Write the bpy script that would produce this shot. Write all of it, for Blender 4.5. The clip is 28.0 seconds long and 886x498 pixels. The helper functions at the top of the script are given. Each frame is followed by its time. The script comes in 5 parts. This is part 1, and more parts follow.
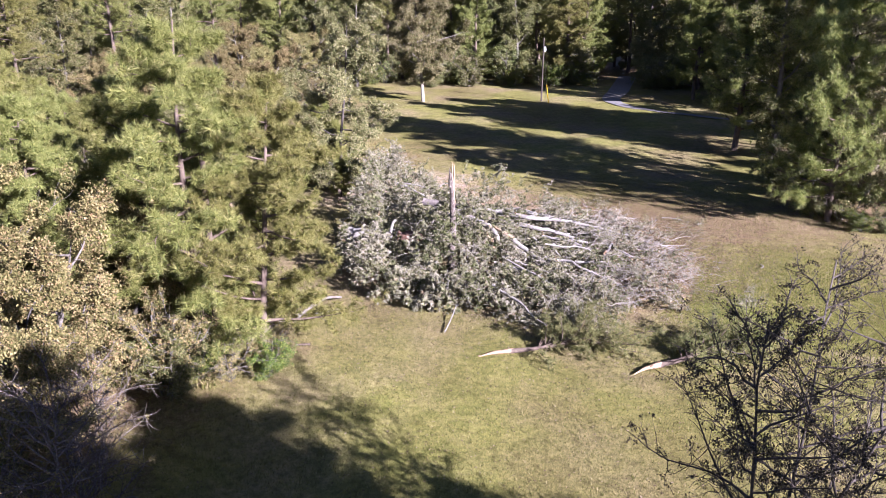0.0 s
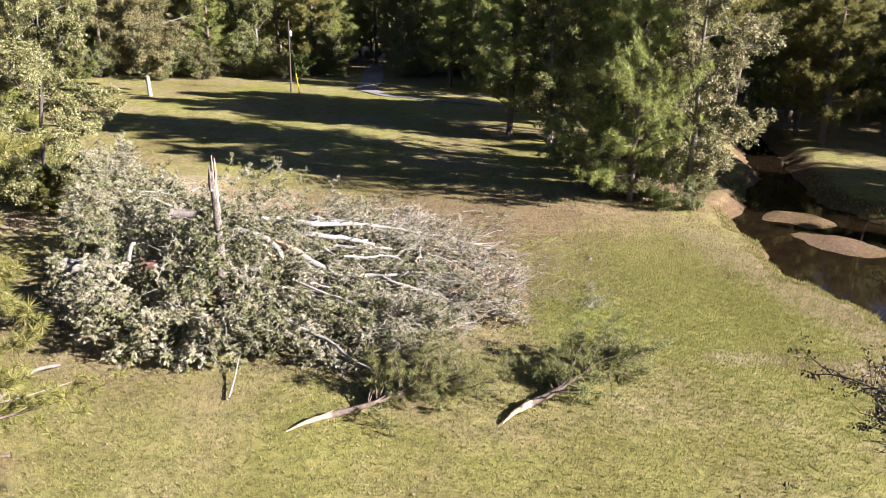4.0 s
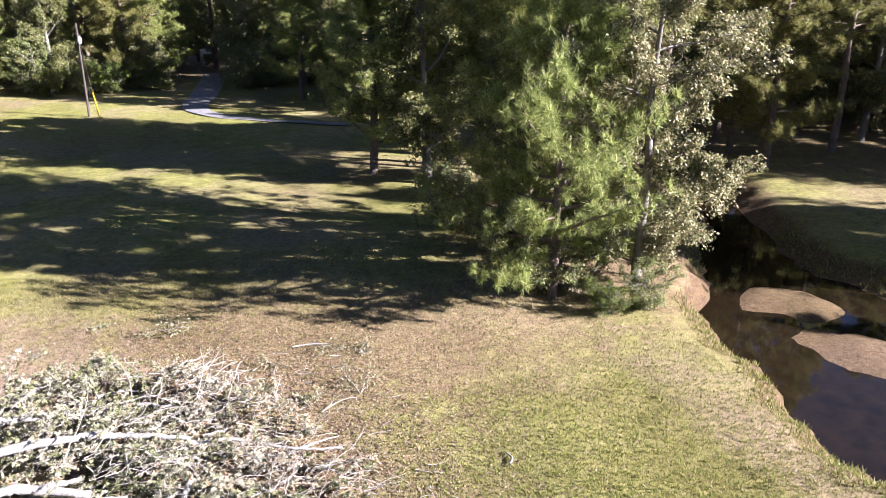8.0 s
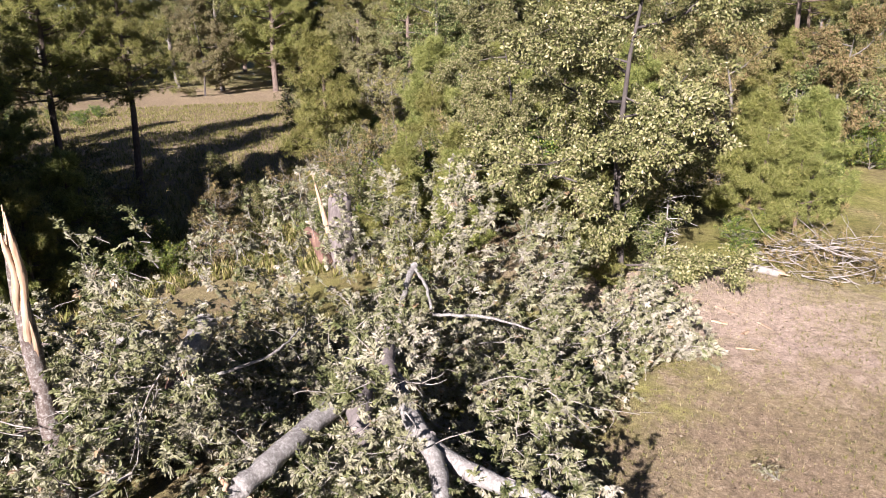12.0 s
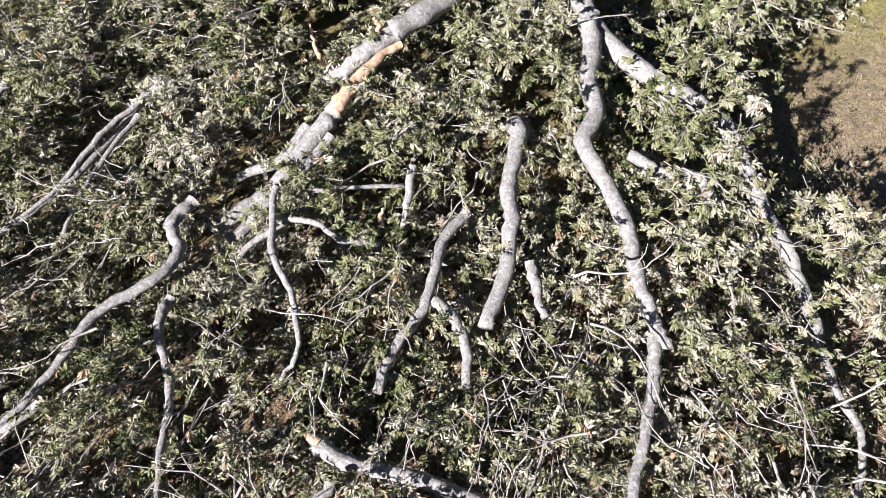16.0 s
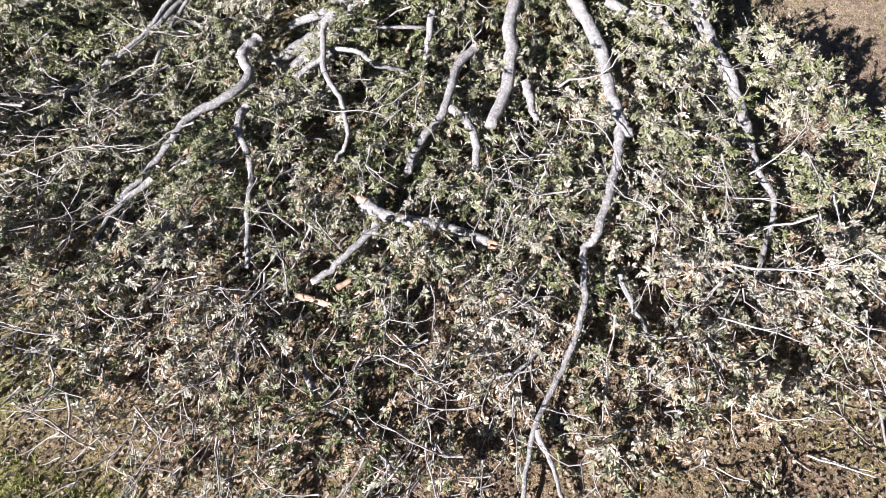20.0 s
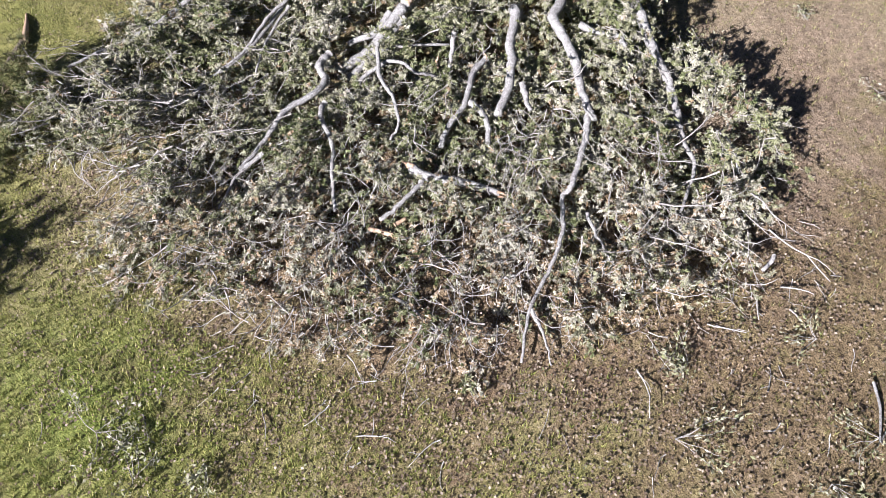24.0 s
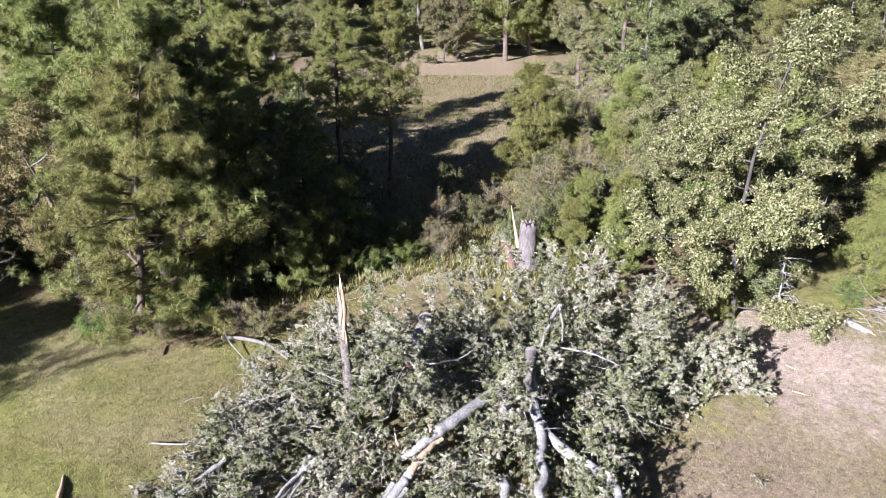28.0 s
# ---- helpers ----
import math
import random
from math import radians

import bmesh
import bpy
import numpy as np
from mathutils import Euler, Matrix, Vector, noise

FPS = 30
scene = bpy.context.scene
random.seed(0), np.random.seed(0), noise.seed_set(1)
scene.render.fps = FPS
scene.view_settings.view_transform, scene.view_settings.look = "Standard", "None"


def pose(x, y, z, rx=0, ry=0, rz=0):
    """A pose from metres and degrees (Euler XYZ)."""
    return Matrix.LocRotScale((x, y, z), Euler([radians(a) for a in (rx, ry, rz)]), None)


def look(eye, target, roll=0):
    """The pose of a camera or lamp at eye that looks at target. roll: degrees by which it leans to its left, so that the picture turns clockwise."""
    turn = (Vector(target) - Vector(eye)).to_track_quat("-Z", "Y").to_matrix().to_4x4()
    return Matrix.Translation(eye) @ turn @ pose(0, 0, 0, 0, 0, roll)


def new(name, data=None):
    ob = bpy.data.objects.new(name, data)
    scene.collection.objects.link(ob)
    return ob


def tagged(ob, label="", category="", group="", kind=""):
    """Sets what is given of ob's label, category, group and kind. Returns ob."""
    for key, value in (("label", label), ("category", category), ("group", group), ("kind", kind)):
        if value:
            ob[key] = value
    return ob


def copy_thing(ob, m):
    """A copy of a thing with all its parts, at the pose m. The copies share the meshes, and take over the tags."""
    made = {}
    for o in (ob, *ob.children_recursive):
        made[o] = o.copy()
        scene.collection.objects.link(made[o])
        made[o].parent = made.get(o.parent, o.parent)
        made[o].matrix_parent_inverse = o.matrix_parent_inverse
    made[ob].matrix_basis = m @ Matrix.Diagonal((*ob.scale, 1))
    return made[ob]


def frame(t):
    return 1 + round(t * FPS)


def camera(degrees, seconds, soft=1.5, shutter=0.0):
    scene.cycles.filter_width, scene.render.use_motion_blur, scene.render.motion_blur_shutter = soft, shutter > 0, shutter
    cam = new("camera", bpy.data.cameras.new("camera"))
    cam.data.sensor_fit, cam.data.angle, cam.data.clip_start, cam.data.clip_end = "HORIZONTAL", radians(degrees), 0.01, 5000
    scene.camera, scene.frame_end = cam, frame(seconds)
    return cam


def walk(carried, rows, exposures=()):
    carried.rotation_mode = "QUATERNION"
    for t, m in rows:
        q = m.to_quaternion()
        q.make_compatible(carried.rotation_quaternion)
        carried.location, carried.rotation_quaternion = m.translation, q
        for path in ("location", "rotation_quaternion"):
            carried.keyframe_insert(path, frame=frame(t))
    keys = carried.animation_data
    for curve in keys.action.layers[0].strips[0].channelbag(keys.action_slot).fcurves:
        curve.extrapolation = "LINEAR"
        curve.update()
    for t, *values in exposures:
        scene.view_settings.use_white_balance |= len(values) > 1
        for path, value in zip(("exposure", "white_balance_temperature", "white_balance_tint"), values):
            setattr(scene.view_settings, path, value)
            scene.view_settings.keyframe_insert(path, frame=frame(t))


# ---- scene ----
# The drone's flight: seconds, eye, target, roll.
PATH = [
    (0, (-1.224, -41.131, 16.78), (-1.415, -39.26, 16.099), 0.0),
    (0.5, (-1.579, -39.964, 15.894), (-1.696, -38.085, 15.219), 0.1),
    (1, (-1.878, -38.81, 15.309), (-2.007, -36.933, 14.632), 0.2),
    (1.5, (-2.172, -37.733, 14.919), (-2.304, -35.856, 14.241), 0.2),
    (2, (-2.491, -36.602, 14.531), (-2.62, -34.724, 13.853), 0.4),
    (2.5, (-2.715, -35.467, 14.314), (-2.834, -33.589, 13.636), 0.4),
    (3, (-2.959, -34.215, 14.271), (-2.979, -32.334, 13.592), 0.5),
    (3.5, (-3.136, -32.692, 14.069), (-3.019, -30.813, 13.393), 0.8),
    (4, (-3.196, -31.116, 13.838), (-2.732, -29.29, 13.168), 1.4),
    (4.5, (-3.254, -29.62, 13.658), (-2.378, -27.946, 13.001), 2.2),
    (6.5, (0.346, -20.938, 13.499), (1.441, -19.406, 12.824), 1.4),
    (7, (1.604, -18.486, 13.641), (2.787, -17.022, 12.964), 1.4),
    (7.5, (2.995, -15.727, 13.718), (4.078, -14.192, 13.033), 1.3),
    (8, (4.361, -12.913, 13.619), (5.099, -11.187, 12.928), 0.7),
    (8.5, (5.898, -9.934, 13.446), (6.249, -8.091, 12.751), -0.0),
    (9, (7.396, -6.821, 13.203), (7.427, -4.945, 12.51), -0.9),
    (9.5, (8.28, -3.977, 12.915), (7.993, -2.119, 12.232), -1.0),
    (10, (9.014, -1.408, 12.277), (8.254, 0.317, 11.606), -1.6),
    (10.5, (9.04, 0.398, 11.441), (7.885, 1.898, 10.797), -0.9),
    (11, (9.039, 1.967, 10.901), (7.558, 3.153, 10.268), -1.1),
    (11.5, (8.93, 3.237, 10.402), (7.224, 4.076, 9.78), -1.0),
    (12, (8.84, 4.195, 9.967), (6.996, 4.672, 9.358), -1.1),
    (12.5, (8.412, 4.684, 9.649), (6.516, 4.866, 9.039), -0.8),
    (14.5, (8.421, 5.364, 9.767), (6.695, 5.234, 8.766), -1.3),
    (15, (8.667, 5.193, 9.526), (7.034, 5.09, 8.377), -0.9),
    (15.5, (8.682, 5.151, 9.503), (7.19, 5.057, 8.175), -0.7),
    (16, (8.656, 5.216, 9.526), (7.332, 5.117, 8.03), -1.2),
    (16.5, (8.59, 5.206, 9.563), (7.365, 5.11, 7.984), -1.4),
    (17, (8.688, 5.213, 9.559), (7.462, 5.113, 7.982), -1.5),
    (17.5, (8.918, 5.196, 9.587), (7.696, 5.097, 8.006), -1.5),
    (18, (9.394, 5.238, 9.563), (8.171, 5.131, 7.984), -1.7),
    (18.5, (10.096, 5.212, 9.641), (8.873, 5.11, 8.062), -1.4),
    (19, (10.942, 5.229, 9.927), (9.718, 5.128, 8.348), -1.4),
    (19.5, (11.813, 5.264, 10.167), (10.592, 5.161, 8.587), -1.5),
    (20, (12.58, 5.243, 10.362), (11.358, 5.142, 8.782), -1.5),
    (20.5, (12.787, 5.212, 10.766), (11.562, 5.108, 9.188), -1.7),
    (22.5, (14.063, 5.004, 12.709), (12.826, 4.903, 11.14), -2.1),
    (23, (14.853, 4.928, 13.201), (13.624, 4.834, 11.625), -1.8),
    (23.5, (16.049, 4.946, 13.661), (14.816, 4.849, 12.089), -1.9),
    (24, (17.12, 4.932, 14.21), (15.898, 4.838, 12.629), -1.8),
    (24.5, (17.575, 4.9, 14.775), (16.351, 4.808, 13.196), -1.8),
    (25, (17.616, 4.791, 15.189), (16.394, 4.708, 13.609), -1.4),
    (25.5, (17.555, 4.717, 15.812), (16.311, 4.637, 14.248), -1.1),
    (26, (17.659, 4.739, 16.534), (16.175, 4.654, 15.196), -0.7),
    (26.5, (17.719, 4.75, 17.175), (16.19, 4.663, 15.889), -0.7),
    (27, (17.766, 4.764, 17.581), (16.063, 4.673, 16.536), -0.6),
    (27.5, (17.963, 4.697, 17.673), (16.116, 4.611, 16.912), -0.2),
    (28, (17.993, 4.69, 17.69), (16.155, 4.607, 16.906), -0.2),
]
cam = camera(60.5, 28.0, soft=0.4)
walk(cam, [(t, look(eye, target, roll)) for t, eye, target, roll in PATH],
     exposures=[(0, 2.0, 5800, 36), (2, 2.02, 6000, 30), (3.5, 2.04, 6500, 21), (4.5, 2.08, 6500, 20), (6.5, 2.42, 6000, 24), (8, 2.45, 6000, 24), (9.5, 2.15, 6150, 23), (11, 1.6, 6300, 26), (12.5, 1.56, 6450, 23),
                (14, 1.55, 6200, 19), (17, 1.6, 6050, 19), (20, 1.65, 5900, 20), (23, 1.65, 5850, 19), (25, 1.58, 5750, 22), (26, 1.6, 5650, 27), (28, 1.74, 5600, 22)])

# ---- daylight: low autumn sun over the creek side ----
SUN_WAY = Vector((0.815, -0.58, 0)).normalized()
SUN_HIGH = radians(25.5)
world = bpy.data.worlds.new("sky")
scene.world = world
world.use_nodes = True
_sky = world.node_tree.nodes.new("ShaderNodeTexSky")
_sky.sky_type, _sky.sun_disc = "NISHITA", False
_sky.sun_elevation, _sky.sun_rotation = SUN_HIGH, math.atan2(SUN_WAY.x, SUN_WAY.y)
_sky.air_density, _sky.dust_density = 0.28, 0.08
_bg = world.node_tree.nodes["Background"]
_bg.inputs["Strength"].default_value = 0.05
world.node_tree.links.new(_sky.outputs[0], _bg.inputs[0])
_sun = bpy.data.lights.new("sun", "SUN")
_sun.energy, _sun.angle, _sun.color = 5.0, radians(0.53), (1.0, 0.96, 0.9)
sun = new("sun", _sun)
sun.matrix_basis = look((SUN_WAY * math.cos(SUN_HIGH) + Vector((0, 0, math.sin(SUN_HIGH)))) * 100, (0, 0, 0))

rng = np.random.default_rng(7)


# ---- materials ----
def shader(name, rough=0.8):
    m = bpy.data.materials.new(name)
    m.use_nodes = True
    nt = m.node_tree
    p = nt.nodes["Principled BSDF"]
    p.inputs["Roughness"].default_value = rough
    p.inputs["Specular IOR Level"].default_value = 0.25
    return m, nt, p


def node(nt, kind, **sets):
    n = nt.nodes.new(kind)
    for key, value in sets.items():
        n.inputs[key.replace("_", " ")].default_value = value
    return n


def ramp(nt, source, stops, mode="LINEAR"):
    r = nt.nodes.new("ShaderNodeValToRGB")
    r.color_ramp.interpolation = mode
    els = r.color_ramp.elements
    while len(els) < len(stops):
        els.new(0.5)
    for e, (at, col) in zip(els, stops):
        e.position = at
        e.color = (*col, 1) if len(col) == 3 else (col[0], col[0], col[0], 1)
    nt.links.new(source, r.inputs[0])
    return r.outputs[0]


def mixed(nt, fac, a, b, blend="MIX"):
    m = nt.nodes.new("ShaderNodeMix")
    m.data_type, m.blend_type = "RGBA", blend
    for sock, v in ((m.inputs[0], fac), (m.inputs[6], a), (m.inputs[7], b)):
        if isinstance(v, (int, float)):
            sock.default_value = v
        elif isinstance(v, tuple):
            sock.default_value = (*v, 1)
        else:
            nt.links.new(v, sock)
    return m.outputs[2]


def calc(nt, op, a, b=0.0, clamp=False):
    m = nt.nodes.new("ShaderNodeMath")
    m.operation, m.use_clamp = op, clamp
    for sock, v in ((m.inputs[0], a), (m.inputs[1], b)):
        if isinstance(v, (int, float)):
            sock.default_value = v
        else:
            nt.links.new(v, sock)
    return m.outputs[0]


def noise_at(nt, scale, detail=4.0, rough=0.6, vec=None, stretch=None):
    n = node(nt, "ShaderNodeTexNoise", Scale=scale, Detail=detail, Roughness=rough)
    if vec is None:
        vec = nt.nodes.new("ShaderNodeTexCoord").outputs["Object"]
    if stretch:
        mp = nt.nodes.new("ShaderNodeMapping")
        mp.inputs["Scale"].default_value = stretch
        nt.links.new(vec, mp.inputs[0])
        vec = mp.outputs[0]
    nt.links.new(vec, n.inputs["Vector"])
    return n.outputs["Fac"]


def bump(nt, p, height, strength=0.5, dist=0.02):
    b = node(nt, "ShaderNodeBump", Strength=strength, Distance=dist)
    nt.links.new(height, b.inputs["Height"])
    nt.links.new(b.outputs[0], p.inputs["Normal"])


def leaf_mat(name, stops, rough=0.55, through_light=0.22, vary=0.12, hue=0.02, tone=False):
    """Leaves: each one takes its own tint, each tree its own cast; light shines through."""
    m, nt, p = shader(name, rough)
    isle = nt.nodes.new("ShaderNodeNewGeometry").outputs["Random Per Island"]
    if tone:
        # sprays are alike within themselves, each with its own share of pale undersides
        spray = nt.nodes.new("ShaderNodeAttribute")
        spray.attribute_name = "tone"
        isle = calc(nt, "ADD", spray.outputs["Fac"], calc(nt, "MULTIPLY", calc(nt, "SUBTRACT", isle, 0.5), 0.2), True)
    col = ramp(nt, isle, stops)
    info = nt.nodes.new("ShaderNodeObjectInfo").outputs["Random"]
    hsv = nt.nodes.new("ShaderNodeHueSaturation")
    nt.links.new(col, hsv.inputs["Color"])
    nt.links.new(calc(nt, "MULTIPLY_ADD", info, 2 * vary), hsv.inputs["Value"])
    hsv.inputs["Value"].links[0].from_node.inputs[2].default_value = 1 - vary
    nt.links.new(calc(nt, "MULTIPLY_ADD", info, 2 * hue), hsv.inputs["Hue"])
    hsv.inputs["Hue"].links[0].from_node.inputs[2].default_value = 0.5 - hue
    nt.links.new(hsv.outputs[0], p.inputs["Base Color"])
    tr = nt.nodes.new("ShaderNodeBsdfTranslucent")
    nt.links.new(hsv.outputs[0], tr.inputs[0])
    mx = nt.nodes.new("ShaderNodeMixShader")
    mx.inputs[0].default_value = through_light
    nt.links.new(p.outputs[0], mx.inputs[1])
    nt.links.new(tr.outputs[0], mx.inputs[2])
    nt.links.new(mx.outputs[0], nt.nodes["Material Output"].inputs[0])
    return m


def bark_mat(name, dark, mid, light, scale=9.0, lichen=0.0, stretch=(1, 1, 0.35)):
    m, nt, p = shader(name, 0.9)
    a = noise_at(nt, scale, 6, 0.7, stretch=stretch)
    b = noise_at(nt, scale * 0.22, 3)
    col = ramp(nt, a, [(0.3, dark), (0.5, mid), (0.7, light)])
    col = mixed(nt, ramp(nt, b, [(0.35, (0.0,)), (0.7, (0.5,))]), col, light)
    if lichen:
        c = ramp(nt, noise_at(nt, 15.0, 6, 0.75), [(0.49, (0.0,)), (0.6, (lichen,))])
        col = mixed(nt, c, col, (0.47, 0.47, 0.44))
    nt.links.new(col, p.inputs["Base Color"])
    bump(nt, p, a, 0.8, 0.03)
    return m


def wood_mat(name, stops, scale=14.0):
    m, nt, p = shader(name, 0.75)
    a = noise_at(nt, scale, 4, 0.6, stretch=(1, 1, 0.12))
    nt.links.new(ramp(nt, a, stops), p.inputs["Base Color"])
    bump(nt, p, a, 0.5, 0.02)
    return m


def blot(nt, pos, x, y, rx, ry, turn=0.0, wob=None, soft=0.35):
    """A soft-edged patch of the ground: 1 inside, 0 outside, its rim broken up by noise."""
    mp = nt.nodes.new("ShaderNodeMapping")
    mp.vector_type = "TEXTURE"
    mp.inputs["Location"].default_value = (x, y, 0)
    mp.inputs["Rotation"].default_value = (0, 0, radians(turn))
    mp.inputs["Scale"].default_value = (rx, ry, 1e6)
    nt.links.new(pos, mp.inputs[0])
    ln = nt.nodes.new("ShaderNodeVectorMath")
    ln.operation = "LENGTH"
    nt.links.new(mp.outputs[0], ln.inputs[0])
    d = ln.outputs["Value"]
    if wob is not None:
        d = calc(nt, "ADD", d, calc(nt, "MULTIPLY", calc(nt, "SUBTRACT", wob, 0.5), 1.5))
    return ramp(nt, d, [(1 - soft, (1.0,)), (1.0, (0.0,))]) if soft < 1 else d


def ground_mat():
    m, nt, p = shader("meadow_ground", 0.95)
    p.inputs["Specular IOR Level"].default_value = 0.1
    pos = nt.nodes.new("ShaderNodeTexCoord").outputs["Object"]
    big = noise_at(nt, 0.12, 4, 0.6, pos)
    mid = noise_at(nt, 0.9, 5, 0.65, pos)
    fine = noise_at(nt, 9.0, 5, 0.7, pos)
    grit = noise_at(nt, 38.0, 3, 0.7, pos)
    grass = ramp(nt, mid, [(0.25, (0.115, 0.125, 0.032)), (0.5, (0.2, 0.198, 0.06)), (0.75, (0.285, 0.262, 0.10))])
    dry = ramp(nt, fine, [(0.3, (0.18, 0.13, 0.085)), (0.55, (0.3, 0.23, 0.16)), (0.75, (0.42, 0.34, 0.25))])
    lush = ramp(nt, fine, [(0.3, (0.12, 0.14, 0.028)), (0.7, (0.29, 0.29, 0.085))])
    litter = ramp(nt, fine, [(0.28, (0.085, 0.058, 0.034)), (0.5, (0.19, 0.133, 0.08)), (0.72, (0.31, 0.235, 0.155))])
    sand = ramp(nt, fine, [(0.3, (0.33, 0.245, 0.19)), (0.7, (0.55, 0.44, 0.37))])
    col = mixed(nt, ramp(nt, big, [(0.42, (0.0,)), (0.68, (0.7,))]), grass, dry)
    # bright regrowth
    for x, y, rx, ry, turn, k in ((16, -4, 8, 11, 15, 0.75), (10.5, -1.5, 4.5, 5, 0, 0.95), (2, -17, 14, 6, 5, 0.35),
                                  (45, 6, 14, 14, 0, 0.5), (5, 62, 22, 9, -8, 0.3)):
        b = blot(nt, pos, x, y, rx, ry, turn, mid, 0.6)
        col = mixed(nt, calc(nt, "MULTIPLY", b, k), col, lush)
    fresh = ramp(nt, fine, [(0.3, (0.06, 0.1, 0.014)), (0.7, (0.17, 0.23, 0.045))])
    for x, y, rx, ry, turn, k in ((10.2, -2.2, 3.6, 4.2, 0, 0.55), (13.5, 3.0, 2.5, 3.0, 0, 0.35)):
        b = blot(nt, pos, x, y, rx, ry, turn, mid, 0.7)
        col = mixed(nt, calc(nt, "MULTIPLY", b, k), col, fresh)
    # brown leaf fall
    for x, y, rx, ry, turn, k in ((10, 13, 14, 7, -12, 0.85), (4, 4, 11, 9.5, 0, 0.95), (25, 17, 9, 9, 20, 0.9),
                                  (-15, -7, 6, 2.2, -40, 0.8), (-19, -12, 8, 12, 0, 0.85), (-24, 12, 8, 12, 0, 0.7),
                                  (70, 30, 30, 45, 0, 0.7), (-34, 55, 10, 30, 0, 0.8), (0, 110, 90, 30, 0, 0.85), (18, -9.5, 3.5, 1.6, -30, 0.7)):
        b = blot(nt, pos, x, y, rx, ry, turn, mid, 0.55)
        col = mixed(nt, calc(nt, "MULTIPLY", b, k), col, litter)
    # grass shows through the leaf fall in ragged patches
    col = mixed(nt, ramp(nt, noise_at(nt, 1.9, 5, 0.7, pos), [(0.52, (0.0,)), (0.68, (0.35,))]), col, grass)
    # dry verge along the creek and the old field behind the stump
    for x, y, rx, ry, turn, k in ((22.5, -4, 2.6, 15, 4, 0.7), (-4, 17.5, 9, 4.5, -15, 0.8), (-1, 13, 8, 3.6, -10, 0.85), (-70, 0, 42, 60, 0, 0.85), (-12, -1, 8, 3.0, -35, 0.55)):
        b = blot(nt, pos, x, y, rx, ry, turn, mid, 0.5)
        col = mixed(nt, calc(nt, "MULTIPLY", b, k), col, dry)
    # bare sandy ground
    for x, y, rx, ry, turn, k in ((-12.0, 19.3, 9.5, 5.6, 35, 0.8), (30.6, 5.4, 3.4, 2.0, -18, 0.55), (19.5, -10, 2.4, 1.0, -25, 0.4), (15, -8, 2.0, 0.8, -10, 0.5)):
        b = blot(nt, pos, x, y, rx, ry, turn, mid, 0.6)
        col = mixed(nt, calc(nt, "MULTIPLY", b, k), col, sand)
    # dark wet mud in the creek bed
    sep = nt.nodes.new("ShaderNodeSeparateXYZ")
    nt.links.new(pos, sep.inputs[0])
    low = ramp(nt, calc(nt, "MULTIPLY_ADD", sep.outputs[2], -1.0), [(0.45, (0.0,)), (0.8, (0.88,))])
    mud = ramp(nt, fine, [(0.3, (0.05, 0.034, 0.02)), (0.7, (0.16, 0.10, 0.06))])
    col = mixed(nt, low, col, mud)
    tuft = ramp(nt, noise_at(nt, 3.2, 4, 0.7, pos), [(0.3, (0.5,)), (0.5, (1.0,)), (0.7, (1.3,))])
    col = mixed(nt, 0.75, col, tuft, "MULTIPLY")
    spot = ramp(nt, grit, [(0.3, (0.18,)), (0.5, (1.0,)), (0.7, (1.9,))])
    col = mixed(nt, 0.8, col, spot, "MULTIPLY")
    nt.links.new(col, p.inputs["Base Color"])
    bump(nt, p, calc(nt, "ADD", fine, calc(nt, "MULTIPLY", grit, 0.5)), 1.0, 0.05)
    return m


GROUND = ground_mat()
OAK_LEAF = leaf_mat("storm_oak_leaves", [(0.0, (0.045, 0.06, 0.018)), (0.28, (0.155, 0.166, 0.07)), (0.5, (0.26, 0.252, 0.16)),
                                         (0.7, (0.335, 0.315, 0.24)), (0.92, (0.41, 0.385, 0.315)), (1.0, (0.26, 0.18, 0.10))], 0.5, 0.08, 0.0, 0.0, True)
DEAD_LEAF = leaf_mat("fallen_leaves", [(0.0, (0.07, 0.045, 0.03)), (0.35, (0.14, 0.1, 0.068)), (0.7, (0.22, 0.168, 0.118)), (0.94, (0.33, 0.275, 0.21)), (1.0, (0.15, 0.16, 0.07))], 0.7, 0.1, 0.0, 0.0)
GRASS = leaf_mat("grass_blades", [(0.0, (0.06, 0.075, 0.014)), (0.45, (0.195, 0.2, 0.052)), (0.8, (0.34, 0.3, 0.12)), (1.0, (0.5, 0.43, 0.25))], 0.7, 0.3, 0.0, 0.0)
LUSH = leaf_mat("lush_grass_blades", [(0.0, (0.1, 0.135, 0.022)), (0.5, (0.23, 0.25, 0.055)), (1.0, (0.38, 0.35, 0.13))], 0.7, 0.3, 0.0, 0.0)
HARDWOOD_LEAF = leaf_mat("hardwood_leaves", [(0.0, (0.05, 0.07, 0.02)), (0.4, (0.13, 0.152, 0.048)), (0.75, (0.235, 0.24, 0.09)), (1.0, (0.38, 0.35, 0.19))], 0.45, 0.26)
PALE_LEAF = leaf_mat("pale_hardwood_leaves", [(0.0, (0.055, 0.07, 0.026)), (0.45, (0.165, 0.17, 0.075)), (0.8, (0.31, 0.29, 0.165)), (1.0, (0.5, 0.43, 0.3))], 0.5, 0.2)
CREEK_LEAF = leaf_mat("creekside_leaves", [(0.0, (0.075, 0.08, 0.03)), (0.4, (0.18, 0.175, 0.075)), (0.75, (0.33, 0.29, 0.165)), (1.0, (0.5, 0.4, 0.29))], 0.5, 0.2)
AUTUMN_LEAF = leaf_mat("autumn_leaves", [(0.0, (0.09, 0.09, 0.03)), (0.4, (0.2, 0.19, 0.07)), (0.75, (0.32, 0.28, 0.12)), (1.0, (0.38, 0.27, 0.14))], 0.55, 0.2)
